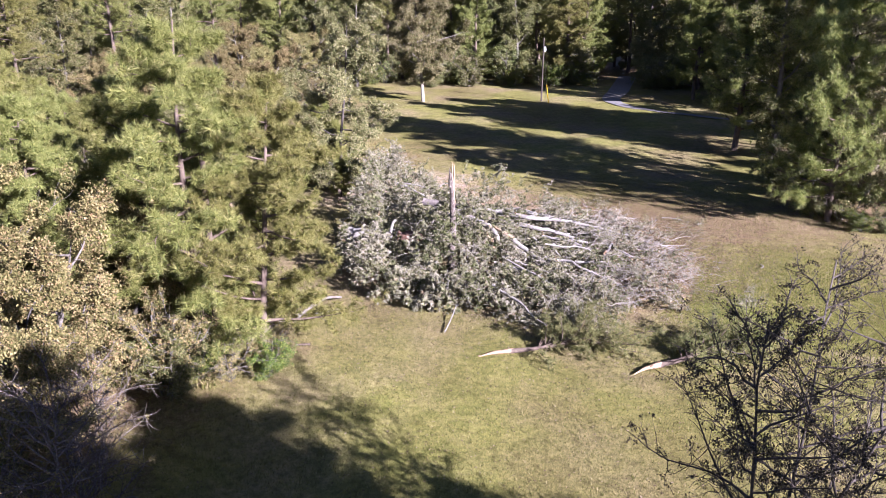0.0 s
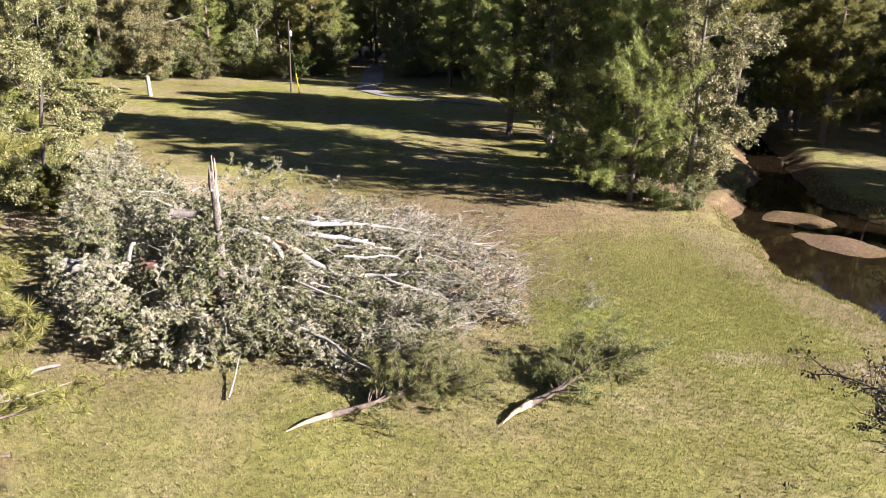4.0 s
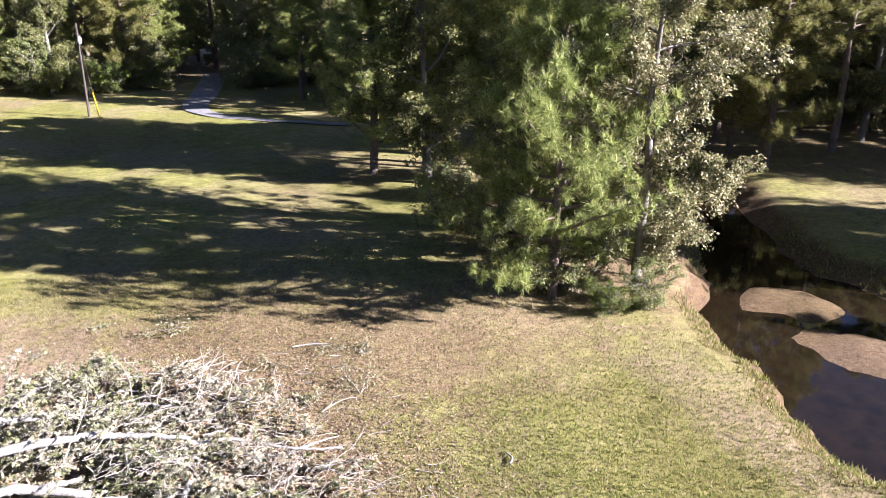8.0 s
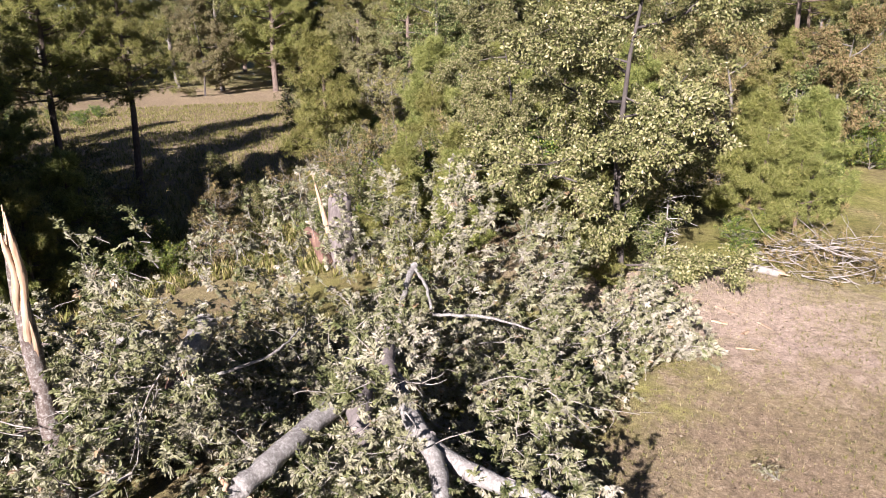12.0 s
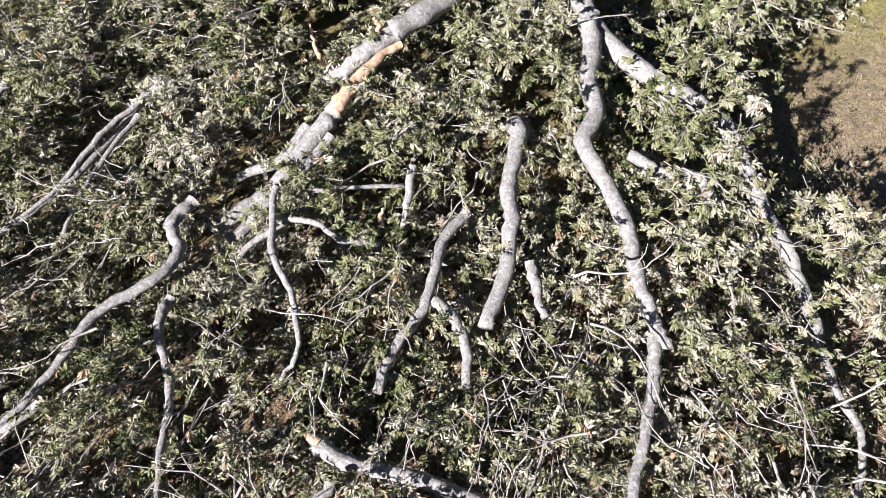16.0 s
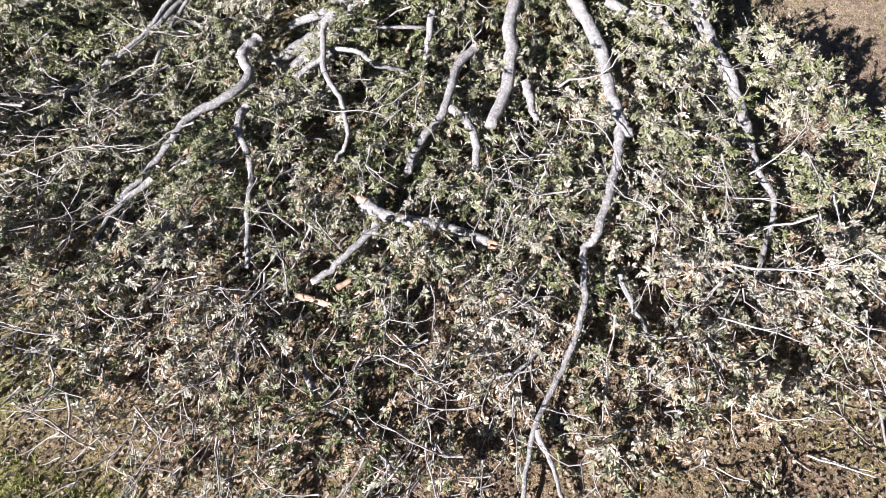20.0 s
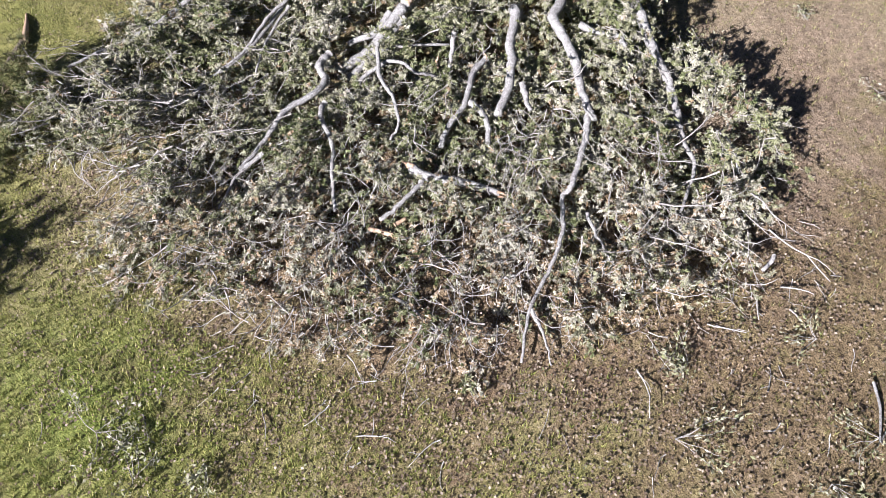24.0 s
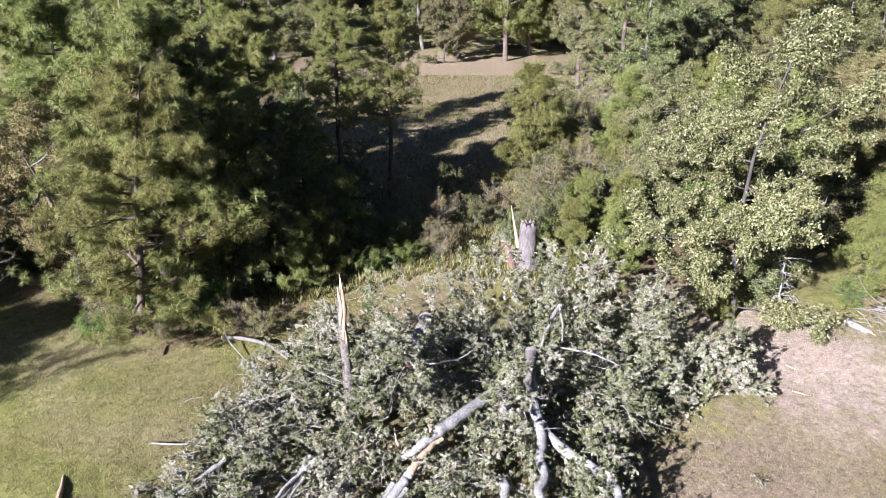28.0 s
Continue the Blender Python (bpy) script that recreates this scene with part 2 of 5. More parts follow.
SHRUB_LEAF = leaf_mat("shrub_leaves", [(0.0, (0.035, 0.065, 0.012)), (0.5, (0.09, 0.14, 0.025)), (0.85, (0.20, 0.24, 0.05)), (1.0, (0.36, 0.33, 0.09))], 0.45, 0.18)
PINE_NEEDLE = leaf_mat("pine_needles", [(0.0, (0.09, 0.112, 0.032)), (0.5, (0.225, 0.245, 0.07)), (0.85, (0.37, 0.37, 0.115)), (1.0, (0.46, 0.41, 0.19))], 0.5, 0.38)
OLIVE_LEAF = leaf_mat("olive_oak_leaves", [(0.0, (0.06, 0.068, 0.022)), (0.4, (0.165, 0.165, 0.06)), (0.75, (0.265, 0.245, 0.115)), (1.0, (0.4, 0.35, 0.23))], 0.55, 0.18)
DARK_LEAF = leaf_mat("dry_dark_leaves", [(0.0, (0.03, 0.03, 0.02)), (0.6, (0.08, 0.075, 0.045)), (1.0, (0.18, 0.15, 0.09))], 0.6, 0.2)
FALLEN_NEEDLE = leaf_mat("wilting_needles", [(0.0, (0.075, 0.09, 0.03)), (0.5, (0.18, 0.195, 0.07)), (0.85, (0.29, 0.285, 0.12)), (1.0, (0.38, 0.3, 0.16))], 0.5, 0.2)
DRY_NEEDLE = leaf_mat("dry_needles", [(0.0, (0.12, 0.12, 0.04)), (0.5, (0.26, 0.22, 0.09)), (1.0, (0.4, 0.3, 0.15))], 0.6, 0.25)
BARK_DARK = bark_mat("dark_bark", (0.03, 0.027, 0.025), (0.07, 0.06, 0.055), (0.13, 0.115, 0.10), 9.0)
BARK_OAK = bark_mat("oak_bark", (0.11, 0.1, 0.092), (0.2, 0.187, 0.172), (0.33, 0.315, 0.295), 26.0, 0.6)
BARK_TWIG = bark_mat("twig_bark", (0.13, 0.114, 0.1), (0.25, 0.225, 0.2), (0.37, 0.345, 0.31), 12.0, 0.3)
BLEACHED = bark_mat("bleached_dead_wood", (0.22, 0.2, 0.18), (0.36, 0.34, 0.31), (0.5, 0.48, 0.45), 12.0)
BARK_PINE = bark_mat("pine_bark", (0.05, 0.037, 0.03), (0.115, 0.085, 0.068), (0.2, 0.16, 0.13), 7.0)
BARK_GREY = bark_mat("grey_bark", (0.05, 0.043, 0.036), (0.125, 0.11, 0.095), (0.22, 0.2, 0.175), 8.0, 0.2)
BARK_SNAG = bark_mat("snag_bark", (0.03, 0.022, 0.018), (0.085, 0.062, 0.05), (0.19, 0.16, 0.14), 10.0, 0.4)
RAW_WOOD = wood_mat("torn_wood", [(0.25, (0.22, 0.12, 0.07)), (0.5, (0.42, 0.29, 0.19)), (0.75, (0.56, 0.45, 0.33))])
RED_WOOD = wood_mat("torn_inner_bark", [(0.25, (0.07, 0.04, 0.032)), (0.55, (0.17, 0.10, 0.075)), (0.8, (0.32, 0.22, 0.16))])
BARK_STUMP = bark_mat("stump_bark", (0.055, 0.047, 0.043), (0.13, 0.112, 0.105), (0.23, 0.205, 0.195), 8.0)
POLE_WOOD = wood_mat("weathered_pole", [(0.3, (0.03, 0.024, 0.02)), (0.7, (0.085, 0.07, 0.06))])


def plain(name, col, rough=0.6, metal=0.0, vary=0.25, scale=6.0):
    m, nt, p = shader(name, rough)
    n = noise_at(nt, scale, 5, 0.65)
    nt.links.new(ramp(nt, n, [(0.3, tuple(c * (1 - vary) for c in col)), (0.7, tuple(min(c * (1 + vary), 0.95) for c in col))]), p.inputs["Base Color"])
    p.inputs["Metallic"].default_value = metal
    bump(nt, p, n, 0.2, 0.01)
    return m


GRAVEL = plain("driveway_gravel", (0.2, 0.195, 0.2), 0.95, 0, 0.35, 3.0)
WHITE_PAINT = plain("white_siding_paint", (0.75, 0.75, 0.73), 0.6, 0, 0.08)
RED_PAINT = plain("faded_red_paint", (0.17, 0.035, 0.03), 0.7, 0, 0.3)
YELLOW = plain("yellow_plastic", (0.75, 0.52, 0.03), 0.5, 0, 0.1)
STEEL = plain("galvanised_steel", (0.5, 0.51, 0.52), 0.4, 0.9, 0.12)
SHINGLE = plain("grey_shingles", (0.16, 0.155, 0.15), 0.9, 0, 0.3)
LAMP_GLASS = plain("milky_lamp_glass", (0.8, 0.82, 0.84), 0.2, 0, 0.05)
DARK_GLASS = plain("dark_window_glass", (0.03, 0.035, 0.04), 0.08, 0, 0.1)


def water_mat():
    m, nt, p = shader("creek_water", 0.04)
    n = noise_at(nt, 1.1, 3)
    nt.links.new(ramp(nt, n, [(0.35, (0.008, 0.0055, 0.003)), (0.7, (0.016, 0.0105, 0.0055))]), p.inputs["Base Color"])
    p.inputs["Specular IOR Level"].default_value = 0.4
    bump(nt, p, noise_at(nt, 2.5, 2), 0.03, 0.02)
    return m


WATER = water_mat()


# ---- mesh helpers ----
def mesh_of(name, verts, faces, mat, smooth=False):
    """verts: N x 3; faces: arrays of corner numbers, M x 3 or M x 4."""
    me = bpy.data.meshes.new(name)
    verts = np.asarray(verts, np.float32)
    faces = [np.asarray(f, np.int32) for f in faces if len(f)]
    me.vertices.add(len(verts))
    me.vertices.foreach_set("co", verts.ravel())
    loops = np.concatenate([f.ravel() for f in faces])
    size = np.concatenate([np.full(len(f), f.shape[1], np.int32) for f in faces])
    me.loops.add(len(loops))
    me.loops.foreach_set("vertex_index", loops)
    me.polygons.add(len(size))
    me.polygons.foreach_set("loop_start", np.r_[0, np.cumsum(size)[:-1]].astype(np.int32))
    if smooth:
        me.polygons.foreach_set("use_smooth", np.ones(len(size), bool))
    me.materials.append(mat)
    me.update(calc_edges=True)
    return me


def empty(name, at=(0, 0, 0), **tags):
    ob = new(name)
    ob.empty_display_size = 0.3
    ob.location = at
    return tagged(ob, **tags)


def under(ob, parent):
    ob.parent = parent
    return ob


def part_of(name, me, parent, label="", kind=""):
    return tagged(under(new(name, me), parent), label=label, kind=kind)


class Tubes:
    """Gathers tapered round stems into one mesh."""

    def __init__(self):
        self.v, self.q, self.n = [], [], 0

    def add(self, pts, radii, sides=6, wob=0.0):
        pts = np.asarray(pts, float)
        radii = np.broadcast_to(np.asarray(radii, float), (len(pts),))
        way = np.gradient(pts, axis=0)
        way /= np.linalg.norm(way, axis=1)[:, None] + 1e-9
        ref = np.where(np.abs(way[:, 2:3]) > 0.9, [[1.0, 0, 0]], [[0, 0, 1.0]])
        a = np.cross(way, ref)
        a /= np.linalg.norm(a, axis=1)[:, None] + 1e-9
        b = np.cross(way, a)
        ang = np.linspace(0, 2 * np.pi, sides, endpoint=False)
        r = radii[:, None] * (1 + (wob * rng.uniform(-1, 1, (len(pts), sides)) if wob else 0))
        ring = pts[:, None] + r[..., None] * (np.cos(ang)[None, :, None] * a[:, None] + np.sin(ang)[None, :, None] * b[:, None])
        i = self.n + np.arange((len(pts) - 1) * sides).reshape(-1, sides)
        j = np.roll(i, -1, axis=1)
        self.v.append(ring.reshape(-1, 3))
        self.q.append(np.stack([i, j, j + sides, i + sides], -1).reshape(-1, 4))
        self.n += len(pts) * sides
        for end, tip in ((0, pts[0]), (len(pts) - 1, pts[-1])):
            self.v.append(tip[None])
            k = self.n - (len(pts) * sides) + end * sides if end == 0 else self.n - sides
            if end:
                k = self.n - 1 - sides
            ii = k + np.arange(sides)
            jj = k + (np.arange(sides) + 1) % sides
            self.q.append(np.stack([ii, jj, np.full(sides, self.n)], -1))
            self.n += 1

    def mesh(self, name, mat):
        return mesh_of(name, np.concatenate(self.v), self.q, mat, True)


def smooth_line(pts, steps=5):
    """A Catmull-Rom line through the points."""
    p = np.asarray(pts, float)
    p = np.vstack([2 * p[0] - p[1], p, 2 * p[-1] - p[-2]])
    u = np.linspace(0, 1, steps, endpoint=False)[:, None]
    out = []
    for a, b, c, d in zip(p, p[1:], p[2:], p[3:]):
        out.append(0.5 * (2 * b + (c - a) * u + (2 * a - 5 * b + 4 * c - d) * u**2 + (3 * b - a - 3 * c + d) * u**3))
    return np.vstack([*out, p[-2][None]])


def frames_for(way, roll=None):
    """Turns (N x 3 x 3) whose columns are side, way, normal."""
    way = way / (np.linalg.norm(way, axis=1)[:, None] + 1e-9)
    up = rng.normal(size=way.shape)
    side = np.cross(way, up)
    side /= np.linalg.norm(side, axis=1)[:, None] + 1e-9
    return np.stack([side, way, np.cross(side, way)], -1)


def stamp(shape_v, shape_f, at, turn, size):
    """Copies a small shape (V x 3, list of face arrays) to many places at once."""
    n, k = len(at), len(shape_v)
    v = np.einsum("nij,kj->nki", turn, shape_v) * np.reshape(size, (-1, 1, 1)) + at[:, None]
    off = (np.arange(n) * k)[:, None, None]
    return v.reshape(-1, 3), [(np.asarray(f)[None] + off).reshape(-1, len(f[0])) for f in shape_f]


# leaf shapes, of unit length along y
KITE_V = np.array([(0, 0, 0), (0.26, 0.5, 0.06), (0, 1, -0.05), (-0.26, 0.5, 0.06)])
KITE_F = [np.array([(0, 1, 2), (0, 2, 3)])]
SLIM_V = np.array([(0, 0, 0), (0.17, 0.6, 0.06), (0, 1, -0.06), (-0.16, 0.5, 0.06)])
LOBE_V = np.array([(0, 0, 0), (0.12, 0.52, 0.05), (0, 1, -0.1), (-0.12, 0.5, 0.05), (0.27, 0.74, 0.03), (-0.26, 0.7, 0.03)])
LOBE_F = [np.array([(0, 1, 2), (0, 2, 3), (0, 4, 1), (0, 3, 5)])]


def ground_z(x, y):
    """Height of the land: level meadow, with the creek's bed cut into it."""
    x, y = np.asarray(x, float), np.asarray(y, float)
    wob = 0.22 * np.sin(y * 1.3 + 0.4) * np.cos(y * 0.47) + 0.3 * np.sin(y * 0.71 + 1.1) + 0.12 * np.sin(y * 2.9 + x * 0.7 + 1.3 * np.sin(y * 0.9)) + 0.09 * np.sin(y * 5.3 - x * 1.9) + 0.1 * np.sin(x * 4.1 + y * 1.7)
    mid = np.interp(y, [-200, -40, -9, -5, 0, 4, 8, 12, 16, 21, 35, 60, 200], [20, 27, 28.2, 28.4, 28.7, 30.3, 31.4, 32.0, 34.0, 38.0, 45, 52, 70])
    half = np.interp(y, [-40, -9, -5, 0, 4, 8, 12, 16, 21, 35], [3.0, 1.9, 3.0, 3.3, 4.6, 4.2, 3.2, 1.4, 0.6, 0.5]) + wob
    bank = np.clip(1 - (np.abs(x - mid) - half) / np.where(x > mid, 4.2, 2.9), 0, 1)
    roll = 0.10 * np.sin(x * 0.21 + 0.7) * np.cos(y * 0.17) + 0.05 * np.sin(x * 0.9 + y * 0.6) * np.sin(y * 0.8 - x * 0.3)
    # mud bars between two threads of water
    bar = (0.46 + 0.15 * wob + 0.06 * np.sin(x * 1.3 + 2.2 * np.sin(y * 0.8)) + 0.05 * np.sin(y * 2.3 + 1.7 * np.sin(x * 0.9))) * np.minimum(1, np.exp(-((x - 30.8) / 3.2) ** 2 - ((y - 5.4 + 0.35 * (x - 30.6)) / 2.0) ** 2) + np.exp(-((x - 32.0) / 2.7) ** 2 - ((y - 11.2) / 3.4) ** 2))
    return roll + bar - 1.2 * bank * bank * (3 - 2 * bank)


def spread(lo, hi, step, far, growth=1.35):
    mid = np.arange(lo, hi + step, step)
    out, d = [], step
    x = 0.0
    while x < far:
        d *= growth
        x += d
        out.append(x)
    return np.r_[lo - np.array(out[::-1]), mid, mid[-1] + np.array(out)]


# ---- ground, water, driveway ----
def make_ground():
    xs, ys = spread(-30, 48, 0.42, 900), spread(-45, 40, 0.5, 900)
    gx, gy = np.meshgrid(xs, ys)
    gz = ground_z(gx, gy)
    n = len(xs)
    i = (np.arange(len(ys) - 1)[:, None] * n + np.arange(n - 1)[None]).ravel()
    me = mesh_of("ground", np.stack([gx, gy, gz], -1).reshape(-1, 3), [np.stack([i, i + 1, i + n + 1, i + n], -1)], GROUND, True)
    tagged(new("ground", me), "mown autumn meadow of green and dry brown grass", "ground", kind="structure")


make_ground()


def ribbon(name, line, widths, z, mat, **tags):
    p = smooth_line([(x, y, 0) for x, y in line], 8)
    w = np.interp(np.linspace(0, 1, len(p)), np.linspace(0, 1, len(widths)), widths)
    way = np.gradient(p, axis=0)
    side = np.stack([-way[:, 1], way[:, 0], 0 * way[:, 0]], -1)
    side /= np.linalg.norm(side, axis=1)[:, None]
    cols = np.linspace(-1, 1, 5)
    v = p[:, None] + side[:, None] * (cols[None, :, None] * w[:, None, None] / 2)
    v[..., 2] = z if np.isscalar(z) and z < -0.1 else ground_z(v[..., 0], v[..., 1]) + z
    i = (np.arange(len(p) - 1)[:, None] * 5 + np.arange(4)[None]).ravel()
    return tagged(new(name, mesh_of(name, v.reshape(-1, 3), [np.stack([i, i + 1, i + 6, i + 5], -1)], mat, True)), **tags)


ribbon("water", [(25, -70), (27, -40), (28.1, -11), (28.8, 0), (31, 6), (33, 14), (37.8, 21), (45, 35), (52, 60)], [12, 12, 11, 15, 16, 12, 6, 5, 5], -0.93, WATER,
       label="still dark brown creek water reflecting trees and sky", category="creek", kind="structure")
ribbon("driveway", [(60, 46), (40, 50), (24, 54.5), (15, 61), (11.5, 68), (13.5, 78), (17, 95)], [2.6, 2.2, 1.1, 1.3, 2.4, 3.0, 3.0], 0.07, GRAVEL,
       label="narrow grey gravel driveway curving into the woods", category="driveway", kind="structure")


# ---- trees ----
def wander(start, way, length, steps, bend=0.15, lift=0.0):
    """A crooked line from start along way."""
    p, d = np.array(start, float), np.array(way, float)
    d /= np.linalg.norm(d)
    out = [p.copy()]
    for _ in range(steps):
        d = d + rng.normal(0, bend, 3) + (0, 0, lift)
        d /= np.linalg.norm(d)
        p = p + d * length / steps
        out.append(p.copy())
    return np.array(out)


def needle_shape(count=32, width=0.06):
    """A puff of long needles round the end of a shoot."""
    v, f = [], []
    for k in range(count):
        a, o = rng.uniform(0, 2 * np.pi), math.acos(rng.uniform(-0.35, 1.0))
        d = np.array((math.sin(o) * math.cos(a), math.cos(o), math.sin(o) * math.sin(a)))
        s = np.cross(d, rng.normal(size=3))
        s *= width / 2 / np.linalg.norm(s)
        ln = rng.uniform(0.7, 1.05)
        v += [-s, s, d * ln]
        f.append((3 * k, 3 * k + 1, 3 * k + 2))
    return np.array(v), [np.array(f)]


def pine(name, height, first, spread_at, label, tufts=1700, lean=0.0, size=0.34, broken=False):
    """A pine: straight trunk, whorled limbs, needle tufts towards their ends."""
    root = empty(name, label=label, category="pine tree")
    stem = Tubes()
    n = 9
    z = np.linspace(0, height, n)
    trunk = np.stack([lean * height * (z / height) ** 1.5 + 0.1 * np.sin(z * 0.5), 0.08 * np.sin(z * 0.4 + 1), z], -1)
    r0 = 0.013 * height + 0.03
    stem.add(trunk, np.linspace(r0, 0.10 if broken else 0.03, n), 8, 0.06)
    at, way = [], []
    limbs = int(height * 3.3) + 6
    for k in range(limbs):
        h = first + (0.98 - first) * (k / limbs) ** 0.9
        base = np.array([np.interp(h * height, z, trunk[:, i]) for i in range(3)])
        a = k * 2.4 + rng.uniform(-0.5, 0.5)
        reach = spread_at * (1 - ((h - first) / (1 - first)) ** 1.6 * 0.8) * rng.uniform(0.55, 1.1)
        up = rng.uniform(-0.05, 0.35) + 0.5 * max(0, h - 0.8)
        line = wander(base, (math.cos(a), math.sin(a), up), reach, 5, 0.12, 0.05)
        stem.add(line, np.linspace(0.012 + 0.018 * reach, 0.01, 6), 4)
        for i in (1, 2, 3, 4, 5):
            for _ in range(3 if 1 < i < 5 else 2):
                d = line[i] - line[i - 1]
                d = d / np.linalg.norm(d) + rng.normal(0, 0.6, 3) * (1, 1, 0.4)
                tw = wander(line[i], d, reach * rng.uniform(0.16, 0.34), 3, 0.2, 0.1)
                stem.add(tw, np.linspace(0.014, 0.006, 4), 3)
                for j in (1, 1, 2, 2, 3, 3, 3):
                    at.append(tw[j] + rng.normal(0, 0.11, 3))
                    dd = tw[j] - tw[j - 1]
                    way.append(dd / (np.linalg.norm(dd) + 1e-6) + rng.normal(0, 0.5, 3) + (0, 0, 0.25))
        at.append(line[-1])
        way.append(line[-1] - line[-2] + (0, 0, 0.1))
    at, way = np.array(at), np.array(way)
    keep = rng.permutation(len(at))[:tufts]
    sv, sf = needle_shape()
    v, f = stamp(sv, sf, at[keep], frames_for(way[keep]), rng.uniform(0.75, 1.25, len(keep)) * size)
    part_of("trunk", stem.mesh("pine_trunk", BARK_PINE), root)
    part_of("crown", mesh_of("pine_crown", v, f, PINE_NEEDLE), root)
    return root


def hardwood(name, height, first, spread_at, mat, label, leaves=9000, size=0.17, bark=None, category="tree", stems=1, shape=None, droop=0.0, loose=0.032, bushy=1.0, stout=1.0, tilts=(0.15, 0.5)):
    """A broad-leaved tree or shrub: trunk, limbs, twigs, and leaves along the twigs."""
    root = empty(name, label=label, category=category)
    stem = Tubes()
    tips, ways = [], []
    for s in range(stems):
        a0 = rng.uniform(0, 6.28)
        tilt = 0.05 if stems == 1 else rng.uniform(*tilts)
        trunk = wander((0.25 * math.cos(a0) * (stems > 1), 0.25 * math.sin(a0) * (stems > 1), -0.1), (math.cos(a0) * tilt, math.sin(a0) * tilt, 1), height * 0.93, 8, 0.07, 0.05)
        r0 = stout * (0.016 * height + 0.02) / stems**0.5
        stem.add(trunk, np.linspace(r0, 0.02, 9), 8 if stems == 1 else 5, 0.07)
        limbs = int((14 if stems == 1 else 7) * bushy * max(1, height / 9))
        for k in range(limbs):
            h = first + (0.97 - first) * (k + rng.uniform(0, 1)) / limbs
            base = np.array([np.interp(h * 8, range(9), trunk[:, i]) for i in range(3)])
            a = k * 2.4 + rng.uniform(-0.6, 0.6)
            q = (h - first) / (1 - first)
            reach = spread_at * (0.55 + 0.9 * q * (1.15 - q) * 1.6) * (1 - 0.45 * q) * rng.uniform(0.6, 1.1)
            line = wander(base, (math.cos(a), math.sin(a), rng.uniform(0.15, 0.7) - droop), reach, 5, 0.16, 0.04 - 0.08 * droop)
            stem.add(line, np.linspace(0.012 + 0.017 * stout * reach, 0.01, 6), 5)
            for i in (1, 2, 3, 4, 5):
                for _ in range(3):
                    d = line[i] - line[i - 1]
                    d = d / np.linalg.norm(d) + rng.normal(0, 0.7, 3)
                    tw = wander(line[i], d, reach * rng.uniform(0.2, 0.42), 3, 0.25, 0.02 - 0.1 * droop)
                    stem.add(tw, np.linspace(0.012, 0.004, 4), 3)
                    for j in (1, 2, 3):
                        tips.append(tw[j])
                        ways.append(tw[j] - tw[j - 1])
    part_of("trunk", stem.mesh("tree_trunk", bark or BARK_GREY), root)
    if leaves:
        tips, ways = np.array(tips), np.array(ways)
        # leaves stand in small sprays at the shoots, with gaps between the sprays
        per = 12
        sprays = leaves // per
        leaves = sprays * per
        k = rng.permutation(len(tips))[:int(0.55 * len(tips))][rng.integers(0, int(0.55 * len(tips)), sprays)]
        heart = tips[k] + rng.normal(0, 0.7 * loose * spread_at + 0.04, (sprays, 3))
        at = np.repeat(heart, per, 0) + rng.normal(0, 0.75 * size, (leaves, 3)) * (1, 1, 0.6)
        way = np.repeat(ways[k] / np.linalg.norm(ways[k], axis=1)[:, None] * 0.5 + rng.normal(0, 0.3, (sprays, 3)), per, 0) + rng.normal(0, 0.5, (leaves, 3)) + (0, 0, -0.25)
        way /= np.linalg.norm(way, axis=1)[:, None]
        face = np.repeat((heart - (0, 0, 0.45 * height)) / spread_at * 0.5 + rng.normal(0, 0.45, (sprays, 3)) + (0, 0, 0.7), per, 0) + rng.normal(0, 0.3, (leaves, 3))
        side = np.cross(way, face)
        side /= np.linalg.norm(side, axis=1)[:, None] + 1e-9
        sv, sf = (KITE_V, KITE_F) if shape is None else shape
        v, f = stamp(sv, sf, at, np.stack([side, way, np.cross(side, way)], -1), rng.uniform(0.7, 1.3, leaves) * size)
        part_of("crown", mesh_of("tree_crown", v, f, mat), root)
    return root


PINES = [pine("pine_tree", 22, 0.10, 4.4, "tall green loblolly pine with dark scaly trunk", 5600, 0.01, 0.44),
         pine("pine_tree", 24, 0.40, 4.4, "tall high-crowned pine with bare lower trunk", 3600, -0.01, 0.44),
         pine("pine_tree", 14, 0.1, 5.0, "mid-sized bright green pine on the meadow edge", 9000, 0.02, 0.37),
         pine("young_pine", 6, 0.06, 2.1, "young bushy pine with soft bright needles", 2600, 0.0, 0.3)]
WOODS = [hardwood("hardwood_tree", 18, 0.05, 5.4, HARDWOOD_LEAF, "broad hardwood tree with dull green leaves", 56000, 0.17),
         hardwood("oak_tree", 13, 0.06, 6.0, OLIVE_LEAF, "spreading oak with olive green leaves", 125000, 0.115, droop=0.25, bark=BARK_DARK, stout=0.6, loose=0.026),
         hardwood("hardwood_tree", 17, 0.03, 4.4, PALE_LEAF, "tree with silvery pale green sunlit leaves", 60000, 0.135),
         hardwood("autumn_tree", 10, 0.05, 4.0, AUTUMN_LEAF, "small tree turning yellow and brown in autumn", 52000, 0.105)]
SHRUBS = [hardwood("shrub", 3.0, 0.03, 1.9, SHRUB_LEAF, "dense leafy green shrub at the wood edge", 12000, 0.1, category="shrub", stems=5),
          hardwood("shrub", 4.2, 0.03, 2.4, HARDWOOD_LEAF, "tall dark green thicket shrub", 14000, 0.115, category="shrub", stems=5),
          hardwood("shrub", 3.6, 0.03, 2.2, AUTUMN_LEAF, "tangled yellowing shrub with thin stems", 10000, 0.09, category="shrub", stems=6)]
